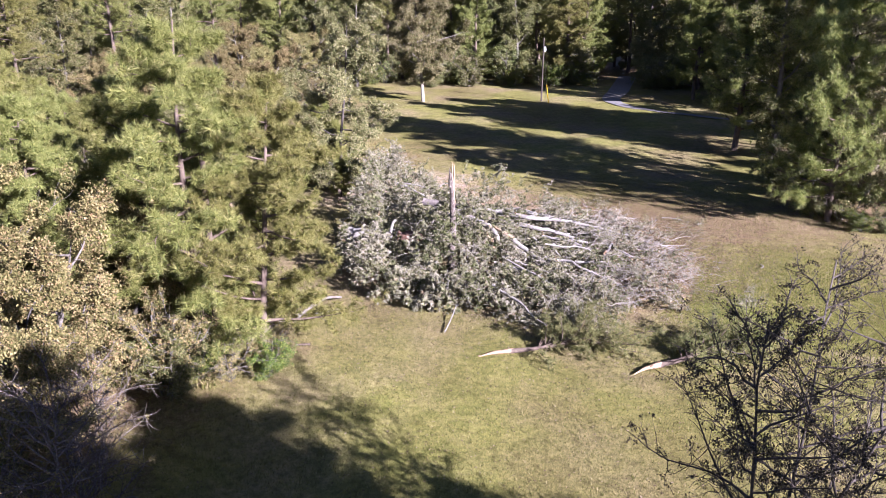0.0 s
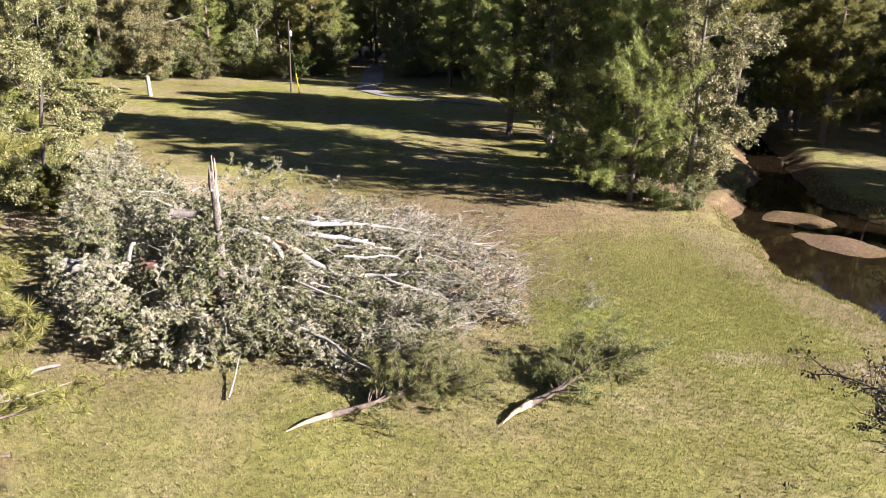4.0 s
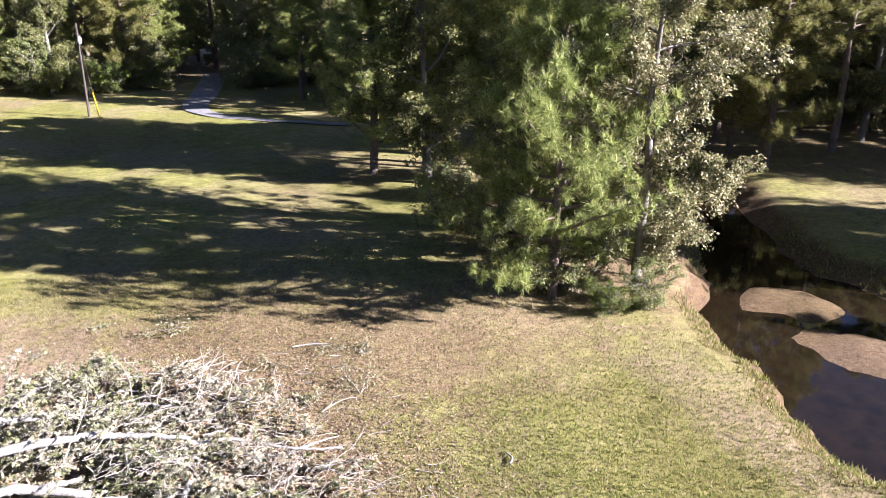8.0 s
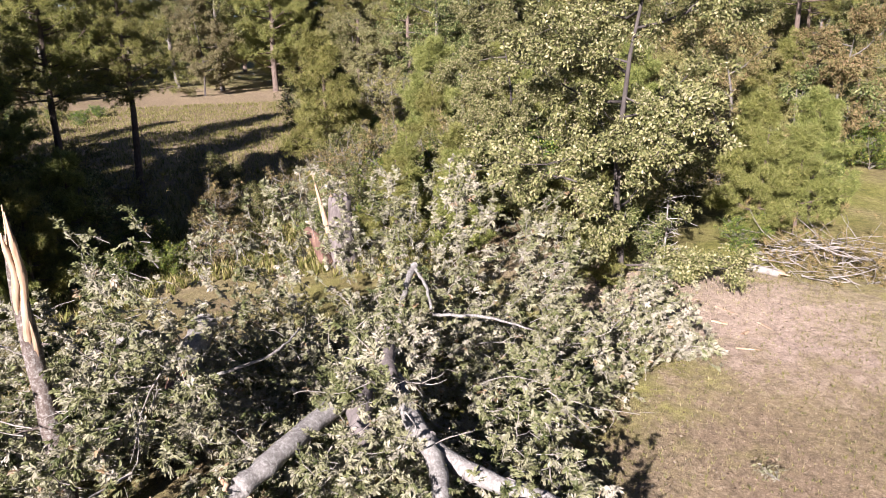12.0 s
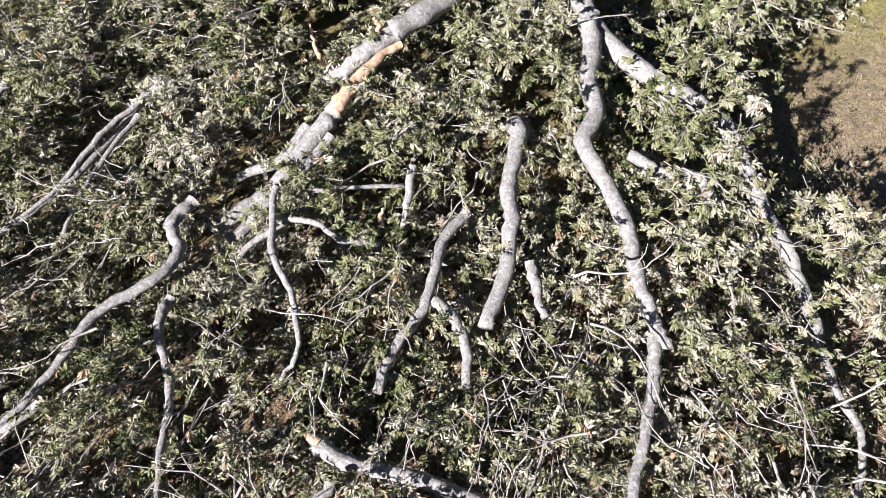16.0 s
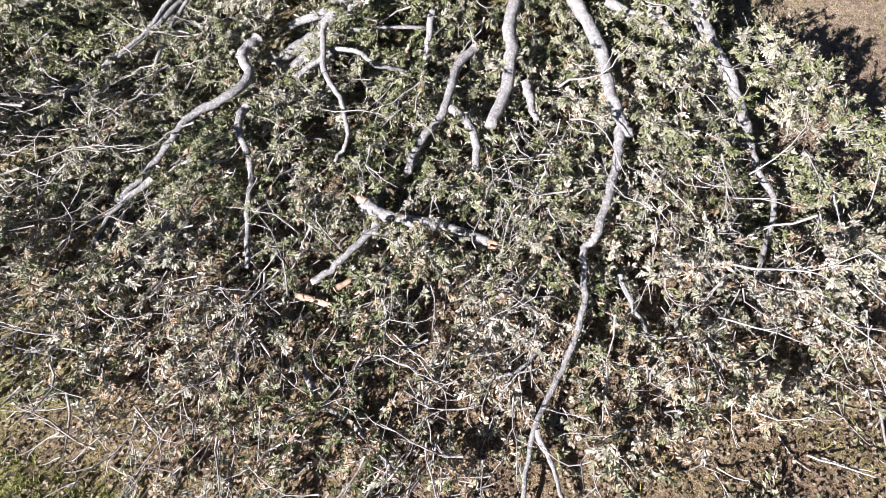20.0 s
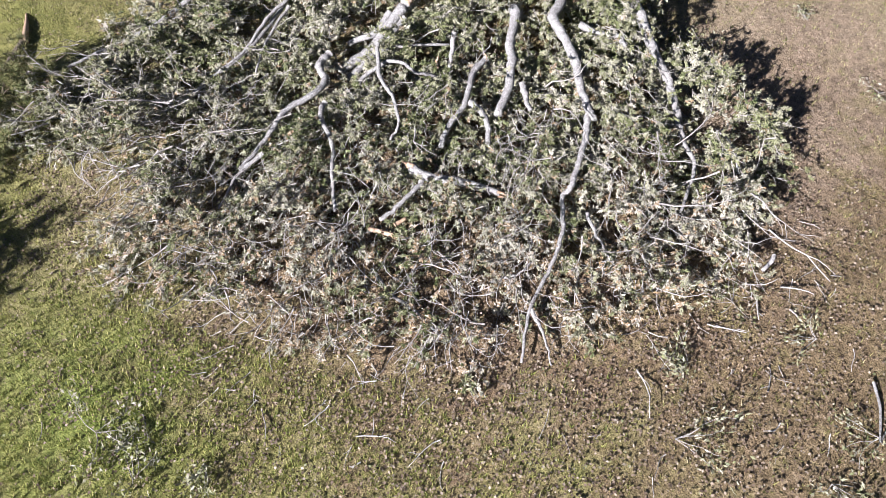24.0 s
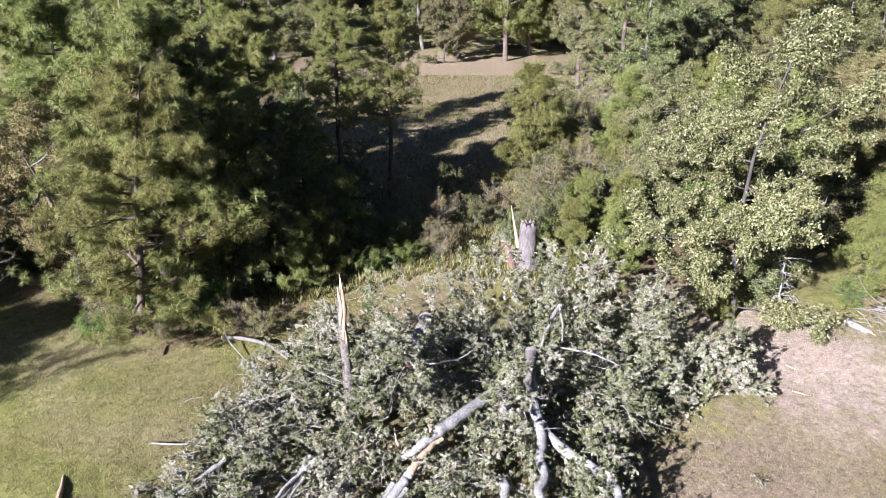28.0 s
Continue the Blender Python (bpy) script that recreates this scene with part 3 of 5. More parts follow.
CREEK = hardwood("hardwood_tree", 18, 0.04, 5.2, CREEK_LEAF, "tall creekside tree with silvery sunlit leaves", 90000, 0.135, stout=0.8, loose=0.03)
LONE = hardwood("oak_tree", 15, 0.2, 7.2, OLIVE_LEAF, "lone oak with a pale trunk in the meadow", 110000, 0.18, bark=BARK_TWIG)
rng = np.random.default_rng(31)
BARE = hardwood("bare_tree", 11.0, 0.3, 3.3, DARK_LEAF, "nearly leafless dark small tree with fine twigs", 36000, 0.06, stems=3, category="tree", bark=BARK_DARK, loose=0.012, bushy=3.6, stout=0.5, tilts=(0.08, 0.22))
BARE_SHRUB = hardwood("bare_shrub", 7, 0.1, 3.2, AUTUMN_LEAF, "greyish leafless shrub with a few brown leaves", 3000, 0.08, stems=5, category="shrub", bark=BARK_SNAG, loose=0.01, bushy=2.2, stout=0.6)


def plant(kind, x, y, scale=1.0, turn=None, lean=(0, 0), sz=None, label="", group=""):
    turn = rng.uniform(0, 360) if turn is None else turn
    m = pose(x, y, float(ground_z(x, y)) - 0.05, lean[0], lean[1], turn) @ Matrix.Diagonal((scale, scale, sz or scale, 1))
    return tagged(copy_thing(kind, m), label=label, group=group)


def belt(kinds, count, xs, ys, scales, gap, keep=lambda x, y: True, group=""):
    """Trees scattered over a stretch of land, none closer than gap."""
    done = []
    for _ in range(count * 12):
        if len(done) >= count:
            break
        x, y = rng.uniform(*xs), rng.uniform(*ys)
        if not keep(x, y) or any((x - a) ** 2 + (y - b) ** 2 < gap * gap for a, b in done):
            continue
        done.append((x, y))
        plant(kinds[rng.integers(len(kinds))], x, y, rng.uniform(*scales), group=group)


# the clump of trees by the creek
plant(PINES[2], 21.0, 13.7, 1.06, 215, sz=1.3, label="tall bright green pine with drooping lobes by the creek")
plant(PINES[0], 22.4, 18.6, 1.18, 150)
plant(PINES[1], 26.0, 20.4, 1.12)
plant(SHRUBS[1], 20.4, 16.2, 0.7)
plant(SHRUBS[1], 20.6, 14.6, 1.0)
plant(SHRUBS[1], 22.0, 13.4, 1.0)
plant(CREEK, 24.9, 12.9, 1.04, 20, label="tall creekside tree with silvery sunlit leaves")
plant(WOODS[2], 28.6, 18.8, 0.95, 200)
plant(PINES[1], 23.6, 22.5, 1.1)
plant(WOODS[0], 21.8, 18.5, 0.6)
plant(WOODS[0], 23, 33.5, 1.1)
plant(PINES[0], 20.5, 37.5, 1.0)
plant(SHRUBS[1], 24.3, 10.9, 0.55)
plant(SHRUBS[0], 22.4, 11.2, 0.55)
plant(SHRUBS[1], 21.0, 20.5, 0.8)
plant(SHRUBS[1], 20.5, 24.5, 0.9)
belt([PINES[0], PINES[1], WOODS[0]], 17, (28, 50), (29, 49), (0.85, 1.1), 3.8, lambda x, y: abs(x - np.interp(y, [8, 20, 35, 60], [31, 38.5, 45, 52])) > 3 and y < 47 - 0.1 * x)
# woods beyond the driveway
belt([PINES[0], PINES[1], WOODS[0], WOODS[0], WOODS[1]], 120, (-45, 75), (84, 118), (0.75, 1.05), 4.0, lambda x, y: abs(x - 15) > 3.5 or y > 100, "far woods")
belt([SHRUBS[1], SHRUBS[0], SHRUBS[1]], 48, (-40, 62), (80.5, 87), (0.9, 1.7), 1.9, lambda x, y: abs(x - 14) > 3.5, "far wood-edge shrubs")
belt([PINES[0], WOODS[0], PINES[0]], 24, (22, 66), (58, 84), (0.75, 1.0), 4.6, lambda x, y: x > 19 + 0.2 * (84 - y), "far woods")
# woods beyond the creek
belt([PINES[1], PINES[0], PINES[0], WOODS[0]], 72, (66, 112), (14, 90), (0.9, 1.15), 4.2, lambda x, y: abs(0.537 * (x - 1.6) - 0.843 * (y + 18.5)) > 4.5, group="woods beyond the creek")
belt([SHRUBS[1], SHRUBS[0]], 36, (69, 112), (-10, 88), (0.8, 1.5), 2.8, group="undergrowth beyond the creek")
belt([PINES[1], WOODS[0]], 12, (50, 66), (30, 60), (0.9, 1.05), 5.0, lambda x, y: y > 1.2 * (x - 40), group="woods beyond the creek")
belt([PINES[1], PINES[1], WOODS[0]], 18, (72, 112), (-35, 14), (0.8, 1.05), 6.0, group="woods beyond the creek")
belt([WOODS[0], WOODS[3], SHRUBS[1]], 26, (70, 112), (22, 56), (0.5, 0.62), 3.0, lambda x, y: abs(0.537 * (x - 1.6) - 0.843 * (y + 18.5)) < 5, group="low growth in the woods")
plant(WOODS[1], 55, 4.5, 0.75)
plant(WOODS[0], 59, 6.5, 0.6)
plant(PINES[1], 61, -4, 1.0)
plant(PINES[0], 62, -13, 0.8)
plant(PINES[1], 58, -1, 1.0)
plant(PINES[1], 63, 0.5, 1.1)
plant(PINES[0], 66, -5, 1.0)
plant(WOODS[0], 61, 4.5, 1.0)
# trees behind the flight's start, which shade the near meadow
for x, y, k, s in ((14.5, -36, 0, 0.85), (18, -39, 0, 0.93), (22, -42.5, 0, 1.0), (27, -44.6, 0, 0.88), (32, -44.4, 1, 0.9), (38.5, -46.6, 1, 0.92), (9, -43.5, 0, 1.05), (12.2, -41.5, 0, 1.0), (6.5, -47.5, 0, 1.05), (20.5, -48, 0, 1.05), (13.5, -44, 1, 0.9), (36, -53, 0, 1.0), (42, -53, 1, 1.0)):
    plant(PINES[k], x, y, s)
for x, y, s in ((13.2, -37, 1.0), (10.2, -38.4, 0.95), (17, -41.5, 1.1), (15.5, -44, 1.1), (19, -49, 1.15), (10, -48, 1.0), (34, -51, 1.0)):
    plant(WOODS[0], x, y, s)
# western edge: pines and brush on the bank
plant(PINES[2], -15.6, -10.8, 1.08, 30, label="bushy pine leaning over the meadow edge")
plant(PINES[2], -18.5, -9, 0.9, 130)
plant(WOODS[3], -19.0, -10.8, 0.95, 10)
plant(PINES[2], -23, -10.5, 0.85, 70)
plant(PINES[3], -19.2, -3.4, 0.75, 250)
plant(SHRUBS[0], -12.0, -12.3, 0.6)
plant(SHRUBS[2], -13.5, -12.9, 0.65)
plant(SHRUBS[0], -15.0, -12.6, 0.7)
plant(WOODS[0], -18.6, -6.6, 0.48)
plant(WOODS[0], -21.8, -6.2, 0.55)
plant(PINES[2], -25.2, -5.6, 0.6)
plant(SHRUBS[1], -20.4, -4.6, 0.95)
plant(SHRUBS[1], -23.2, -3.4, 0.95)
plant(SHRUBS[0], -20.0, -1.2, 0.6)
plant(SHRUBS[0], -21.2, 0.9, 0.55)
plant(SHRUBS[2], -22.3, 2.6, 0.6)
plant(SHRUBS[0], -23.0, -0.6, 0.7)
plant(SHRUBS[1], -16.8, -6.6, 0.5)
plant(SHRUBS[0], -14.4, -11.2, 0.75)
plant(SHRUBS[2], -12.4, -9.6, 0.45)
plant(SHRUBS[0], -16.2, -12.2, 0.8)
plant(SHRUBS[1], -15.8, -14.2, 0.7)
plant(SHRUBS[2], -13.4, -6.8, 0.5)
plant(PINES[2], -12.6, -11.0, 0.92, 80, (0, 9), label="bushy pine bent over the meadow by the storm")
plant(WOODS[3], -21.5, -14, 1.2)
plant(WOODS[2], -24.5, -12.5, 0.7)
plant(PINES[2], -25.5, -8.5, 0.95)
plant(PINES[1], -27, -14, 0.7)
plant(PINES[1], -29, -4, 0.62)
plant(PINES[1], -31, -1, 0.6)
plant(PINES[2], -26, -20, 1.1)
plant(PINES[0], -31, -24, 0.8)
plant(PINES[3], -22.3, -2.6, 0.8)
plant(PINES[3], -17.2, -4.2, 0.7)
plant(WOODS[3], -19, -17, 1.05)
plant(WOODS[3], -23, -21.5, 1.1)
plant(WOODS[3], -17, -23, 0.9)
plant(WOODS[3], -27, -28, 1.2)
plant(SHRUBS[0], -13.7, -8.3, 0.7)
plant(SHRUBS[2], -12.8, -5.4, 0.45)
plant(SHRUBS[2], -16.4, -12.5, 0.7)
plant(BARE_SHRUB, -13.2, -24.5, 1.0)
plant(BARE_SHRUB, -15.2, -20.5, 0.8)
plant(BARE_SHRUB, -12.5, -28.5, 0.9)
plant(BARE, 4.7, -26.3, 0.96, 20, sz=1.1, label="nearly leafless dark small tree in the meadow")
belt([SHRUBS[0], SHRUBS[1], SHRUBS[2]], 28, (-31, -15), (-28, -3.5), (0.6, 1.05), 2.0, lambda x, y: x < np.interp(y, [-28, -18, -10, -4], [-17, -16, -15.5, -19.5]), "brush on the bank")
plant(SHRUBS[0], -15.0, -9.0, 0.85, label="bright green leafy shrub at the foot of the pine")
belt([SHRUBS[0], SHRUBS[2], SHRUBS[1]], 14, (-30, -22), (-2, 9), (0.45, 0.8), 2.0, lambda x, y: x < -21.5 - 0.4 * max(0, y) or y > 8, "brush by the stump")
# oak and thicket north-west
plant(WOODS[1], -15.2, 17.2, 1.12, 60)
plant(WOODS[1], -26.5, 16.5, 0.8, 190)
plant(SHRUBS[1], -17.2, 18.2, 0.7)
plant(SHRUBS[0], -18.6, 20.2, 0.8)
plant(PINES[3], -15.2, 16.2, 0.5)
plant(SHRUBS[0], -16.9, 23.6, 0.55)
plant(PINES[3], -20.2, 29.5, 1.0)
plant(PINES[3], -17.6, 24.8, 0.8)
plant(PINES[3], -19.6, 25.6, 1.05)
plant(PINES[3], -20.6, 9.9, 0.7)
plant(PINES[3], -18.5, 27.3, 0.8)
plant(PINES[3], -24.5, 11.2, 0.75)
plant(PINES[3], -22.5, 13.2, 0.85)
plant(PINES[3], -19.8, 12.2, 0.75)
belt([SHRUBS[0], SHRUBS[1], SHRUBS[2], PINES[3]], 84, (-54, -25), (9, 44), (0.9, 1.5), 2.2, lambda x, y: x < -27 or y < 28, "thicket")
belt([WOODS[3], SHRUBS[2], WOODS[3], SHRUBS[0]], 60, (-50, -27), (28, 76), (0.7, 1.15), 2.4, lambda x, y: x < np.interp(y, [28, 43, 51, 75], [-24, -31, -28, -30]), "autumn thicket")
belt([WOODS[0], WOODS[1], PINES[1]], 46, (-85, -50), (14, 95), (0.7, 1.0), 5.5, group="western woods")
belt([SHRUBS[2], SHRUBS[0], SHRUBS[2]], 30, (-34, -24), (28, 76), (0.8, 1.3), 1.7, lambda x, y: abs(x - np.interp(y, [28, 43, 51, 75], [-25, -31.5, -28.5, -30.5])) < 1.6, "autumn thicket edge")
plant(LONE, -14.8, 64.8, 1.05, 10)
plant(WOODS[0], -27, 78, 0.9)
# beyond the old field
belt([WOODS[0], PINES[0]], 60, (-170, -50), (105, 190), (0.9, 1.2), 6.0, group="woods beyond the field")
belt([WOODS[0], PINES[0], WOODS[1]], 110, (-140, -88), (-90, 90), (0.9, 1.25), 4.5, group="woods beyond the field")
belt([SHRUBS[2], SHRUBS[0], SHRUBS[1]], 24, (-75, -29), (-18, 16), (0.4, 0.85), 2.6, lambda x, y: y < -9 or y > 10 or -27 > x > -36 and y < -4, group="field brush")
belt([PINES[1], PINES[2]], 9, (-48, -28), (-30, -8), (0.6, 0.9), 4.0, group="bank pines")
for kind in (*PINES, *WOODS, *SHRUBS, CREEK, LONE, BARE, BARE_SHRUB):
    for ob in (*kind.children_recursive, kind):
        bpy.data.objects.remove(ob)


# ---- the storm-thrown oak ----
HEAP_RIM = np.array([(-12.3, 0.5), (-12.8, 7), (-12.5, 12), (-10.9, 16.4), (-7.6, 16.6), (-6.2, 12.4), (-3.6, 10.2), (0.0, 10.5), (1.4, 12.4), (3.2, 13.0), (5.4, 12.4), (7.4, 11.0),
                     (9.0, 8.0), (10.1, 5.0), (10.1, 1.8), (9.0, -1.6), (6.8, -4.2), (4.7, -6.0), (2.6, -7.8), (0.2, -6.9), (-2.8, -5.4), (-5.6, -5.2), (-9.2, -4.2)])


def rim_depth(x, y):
    """Metres inside the heap's rim (negative outside)."""
    p = np.stack([np.asarray(x, float), np.asarray(y, float)], -1)
    best, inside = np.full(len(p), 1e9), np.zeros(len(p), bool)
    for a, b in zip(HEAP_RIM, np.roll(HEAP_RIM, -1, 0)):
        ab = b - a
        u = np.clip(((p - a) @ ab) / (ab @ ab), 0, 1)
        best = np.minimum(best, np.linalg.norm(p - a - u[:, None] * ab, axis=1))
        cross = (a[1] > p[:, 1]) != (b[1] > p[:, 1])
        at = a[0] + (p[:, 1] - a[1]) / (ab[1] if abs(ab[1]) > 1e-9 else 1e-9) * ab[0]
        inside ^= cross & (p[:, 0] < at)
    return np.where(inside, best, -best)


def heap_top(x, y):
    """Height of the heap of leafy boughs: a high back, a low fan in front."""
    x, y = np.asarray(x, float), np.asarray(y, float)
    ridge = np.interp(y, [-5, -1, 1, 4, 7, 10.7, 12.5, 14.5, 17], [0.8, 3.2, 4.7, 5.2, 5.1, 4.5, 3.8, 2.6, 1.2])
    back = ridge * np.exp(-(np.abs(x + 9.8) / np.where(x > -9.8, 2.9, 2.6)) ** 2)
    left = 3.9 * np.exp(-((x + 5.6) / 3.0) ** 2 - ((y + 0.3) / 2.8) ** 2)
    near = 5.2 * np.exp(-((x + 4.2) / 2.7) ** 2 - ((y - 1.8) / 1.7) ** 2)
    over = 2.6 * np.exp(-((x + 6.6) / 2.0) ** 2 - ((y - 12.6) / 2.4) ** 2)
    side = 3.5 * np.exp(-((x + 0.3) / 2.6) ** 2 - ((y - 8.35) / 0.8) ** 2)
    inner = 4.6 * np.exp(-((x + 2.7) / 1.7) ** 2 - ((y - 6.0) / 1.1) ** 2)
    fan = np.interp(x, [-8, -4, 0, 4, 7, 10], [2.1, 1.85, 1.5, 1.1, 0.75, 0.3])
    return np.maximum.reduce([back, left, near, over, side, inner, fan])


OAK = empty("fallen_oak", (0, 0, 0), label="storm-felled oak with grey boughs and wilting silvery leaves", category="fallen tree")


BOUGH_LINES = [smooth_line([(4.15, 3.0, 0.75), (4.45, 3.65, 0.68), (4.58, 4.45, 0.66), (4.85, 5.4, 0.6)], 4)]


def bough(pts, r0, r1, name="bough", mat=None, parent=None, sides=9, label=""):
    line = smooth_line(pts, 6)
    if r0 >= 0.05:
        BOUGH_LINES.append(line)
    line += rng.normal(0, 0.012, line.shape)
    t = Tubes()
    t.add(line, np.linspace(r0, r1, len(line)) * (1 + 0.06 * rng.normal(size=len(line))), sides, 0.05)
    return part_of(name, t.mesh(name, mat or BARK_OAK), OAK if parent is None else parent, label)

bough([(-11.5, 2.6, 1.7), (-9.5, 2.4, 1.75), (-8.4, 2.3, 1.76)], 0.36, 0.34)
bough([(-8.4, 2.3, 1.76), (-7.6, 2.2, 1.78), (-6.9, 2.15, 1.7)], 0.34, 0.2, mat=RED_WOOD)
bough([(-6.29, 6.82, 2.3), (-4.11, 6.91, 2.1), (-3.16, 7.27, 1.9), (-2.43, 7.9, 1.75), (-1.85, 8.6, 1.65), (-1.31, 9.12, 1.55), (-0.56, 9.32, 1.35), (0.19, 9.55, 1.1), (0.92, 9.82, 0.9)], 0.21, 0.12)
bough([(0.92, 9.82, 0.9), (1.74, 9.95, 0.75), (2.51, 9.97, 0.65), (3.04, 10.05, 0.55), (3.76, 10.21, 0.5), (5.07, 9.7, 0.3)], 0.11, 0.035)
bough([(-3.53, 6.96, 2.2), (-2.73, 7.01, 2.0), (-1.84, 6.9, 1.9), (-1.21, 7.0, 1.8), (-0.54, 6.76, 1.75), (0.2, 7.06, 1.6), (1.03, 7.31, 1.5), (1.78, 7.38, 1.4), (2.46, 7.53, 1.3), (2.9, 7.69, 1.2)], 0.18, 0.09)
bough([(2.71, 7.56, 1.2), (3.45, 7.46, 1.1), (4.21, 7.26, 1.0), (4.91, 7.04, 0.9), (5.12, 6.86, 0.8), (6.11, 6.82, 0.7), (7.09, 6.48, 0.5), (8.04, 6.06, 0.35), (9.21, 5.9, 0.2)], 0.09, 0.03)
bough([(7.99, 6.11, 0.35), (8.61, 6.39, 0.25), (9.28, 6.51, 0.2)], 0.05, 0.015)
bough([(-1.18, 5.74, 1.6), (-0.73, 5.76, 1.55), (0.05, 5.62, 1.4), (0.8, 5.66, 1.3), (1.61, 5.58, 1.1), (2.45, 5.32, 0.9)], 0.15, 0.11)
bough([(-5.63, 6.09, 2.3), (-4.71, 5.91, 2.1), (-4.05, 5.92, 1.8)], 0.27, 0.2, mat=BARK_STUMP)
bough([(-5.75, 6.1, 2.3), (-5.33, 5.64, 2.2), (-4.49, 4.87, 2.2), (-3.5, 4.06, 2.15), (-2.94, 3.49, 2.1)], 0.22, 0.2)
bough([(-1.44, 2.75, 1.6), (-1.14, 2.49, 1.4), (-0.2, 1.85, 0.95), (0.18, 1.46, 0.85), (0.61, 1.0, 0.75)], 0.17, 0.12)
bough([(-2.64, 3.7, 2.05), (-2.21, 3.26, 1.95), (-1.72, 2.92, 1.75), (-1.31, 2.67, 1.55)], 0.07, 0.15, mat=RAW_WOOD)
bough([(-2.95, 3.59, 2.1), (-2.65, 3.16, 1.95), (-2.39, 2.82, 1.75), (-2.29, 2.4, 1.5)], 0.19, 0.1)
bough([(-1.32, 2.2, 1.3), (-0.77, 1.83, 1.0), (-0.58, 1.06, 0.75)], 0.11, 0.08)
bough([(-1.11, 2.63, 1.3), (-0.1, 1.95, 0.85), (0.81, 1.22, 0.65)], 0.12, 0.1)
bough([(0.5, 0.71, 1.2), (0.99, 0.52, 1.2), (1.41, 0.73, 1.1), (1.95, 0.56, 1.1), (2.5, -0.11, 1.0), (3.0, -0.37, 0.9), (3.65, -0.68, 0.7), (4.27, -1.09, 0.6)], 0.11, 0.05)
bough([(3.84, -0.57, 0.7), (4.46, -1.13, 0.5), (5.41, -1.37, 0.4)], 0.06, 0.02)
bough([(0.54, 2.09, 1.6), (1.6, 2.24, 1.4), (2.41, 2.68, 1.3), (3.07, 2.82, 1.1), (3.45, 2.65, 0.9)], 0.06, 0.03)
bough([(1.39, 1.62, 1.0), (1.01, 2.18, 1.3), (1.0, 2.7, 1.4), (1.16, 3.12, 1.2), (0.98, 3.67, 0.9)], 0.055, 0.04)
bough([(-0.28, 4.08, 1.4), (0.21, 4.02, 1.0), (0.55, 3.98, 0.7)], 0.07, 0.06)
bough([(0.39, 2.13, 1.3), (0.19, 2.98, 1.3), (-0.05, 3.97, 1.2)], 0.04, 0.035)
bough([(0.46, 4.98, 1.1), (1.12, 4.62, 1.1), (2.09, 4.48, 1.0), (2.9, 4.04, 0.8), (3.43, 3.91, 0.7)], 0.09, 0.07)
bough([(2.08, 4.6, 1.0), (2.56, 5.01, 0.9), (3.29, 5.11, 0.7)], 0.09, 0.07)
bough([(2.21, 0.82, 1.0), (2.71, 0.8, 1.0), (3.64, 1.21, 0.9), (4.42, 1.31, 0.8), (5.58, 1.5, 0.6)], 0.08, 0.04)
bough([(-0.59, 7.51, 1.5), (-0.18, 7.98, 1.5), (-0.21, 8.53, 1.4), (0.12, 8.7, 1.3)], 0.1, 0.08)
bough([(-1.95, -0.46, 1.6), (-0.87, -1.25, 1.3), (0.21, -1.75, 1.0), (0.81, -2.38, 0.8)], 0.06, 0.03)
bough([(-1.26, -0.64, 1.5), (-0.0, -1.11, 1.2), (1.06, -1.23, 1.0)], 0.05, 0.03)
bough([(4.83, 3.53, 0.9), (5.4, 3.13, 0.8), (5.88, 2.62, 0.7)], 0.07, 0.05)
bough([(7.32, 5.2, 0.4), (7.18, 5.76, 0.5), (6.81, 6.18, 0.5)], 0.035, 0.02)
bough([(2.53, 10.89, 0.6), (2.94, 11.24, 0.5), (3.75, 11.31, 0.35)], 0.05, 0.03)
bough([(5.43, 7.41, 0.6), (6.13, 7.69, 0.5), (6.59, 7.93, 0.35)], 0.05, 0.02)
bough([(-2.4, -0.72, 1.4), (-1.27, -1.03, 1.2), (0.01, -1.62, 1.0), (1.0, -2.54, 0.7), (2.13, -3.51, 0.4)], 0.07, 0.05)
bough([(-8.54, 0.24, 2.6), (-8.53, 1.44, 2.9), (-8.42, 1.72, 2.9)], 0.1, 0.06)
bough([(-9.57, 8.15, 3.5), (-8.51, 7.68, 3.3), (-7.41, 7.29, 2.9)], 0.09, 0.05)
bough([(-9.57, 8.15, 3.5), (-8.18, 8.16, 3.4), (-7.25, 8.04, 3.2)], 0.05, 0.03)
bough([(-6.33, 2.33, 2.6), (-6.18, 3.41, 2.8), (-6.33, 4.35, 3.0), (-7.24, 4.98, 3.1)], 0.04, 0.02)
bough([(-6.45, 7.87, 3.4), (-6.22, 9.05, 3.3), (-5.88, 10.06, 3.0)], 0.045, 0.02)
bough([(-7.5, 6.96, 2.6), (-5.97, 6.76, 2.5), (-4.93, 6.67, 2.4)], 0.22, 0.14, mat=BARK_STUMP)
bough([(1.3, 5.94, 1.0), (1.78, 6.03, 0.95), (2.23, 6.13, 0.9)], 0.09, 0.06)
bough([(-2.34, 1.39, 1.5), (-2.54, 1.18, 1.6), (-2.64, 1.01, 1.75)], 0.05, 0.02, mat=RAW_WOOD)
bough([(-2.59, 2.29, 1.7), (-2.87, 2.14, 1.9), (-2.99, 2.08, 2.2)], 0.05, 0.015, mat=RAW_WOOD)
bough([(-2.75, 3.29, 2.1), (-2.89, 3.32, 2.25), (-2.95, 3.24, 2.35)], 0.06, 0.03, mat=RAW_WOOD)
bough([(0.63, 3.67, 0.9), (0.48, 3.63, 1.0), (0.39, 3.68, 1.1)], 0.05, 0.02, mat=RAW_WOOD)
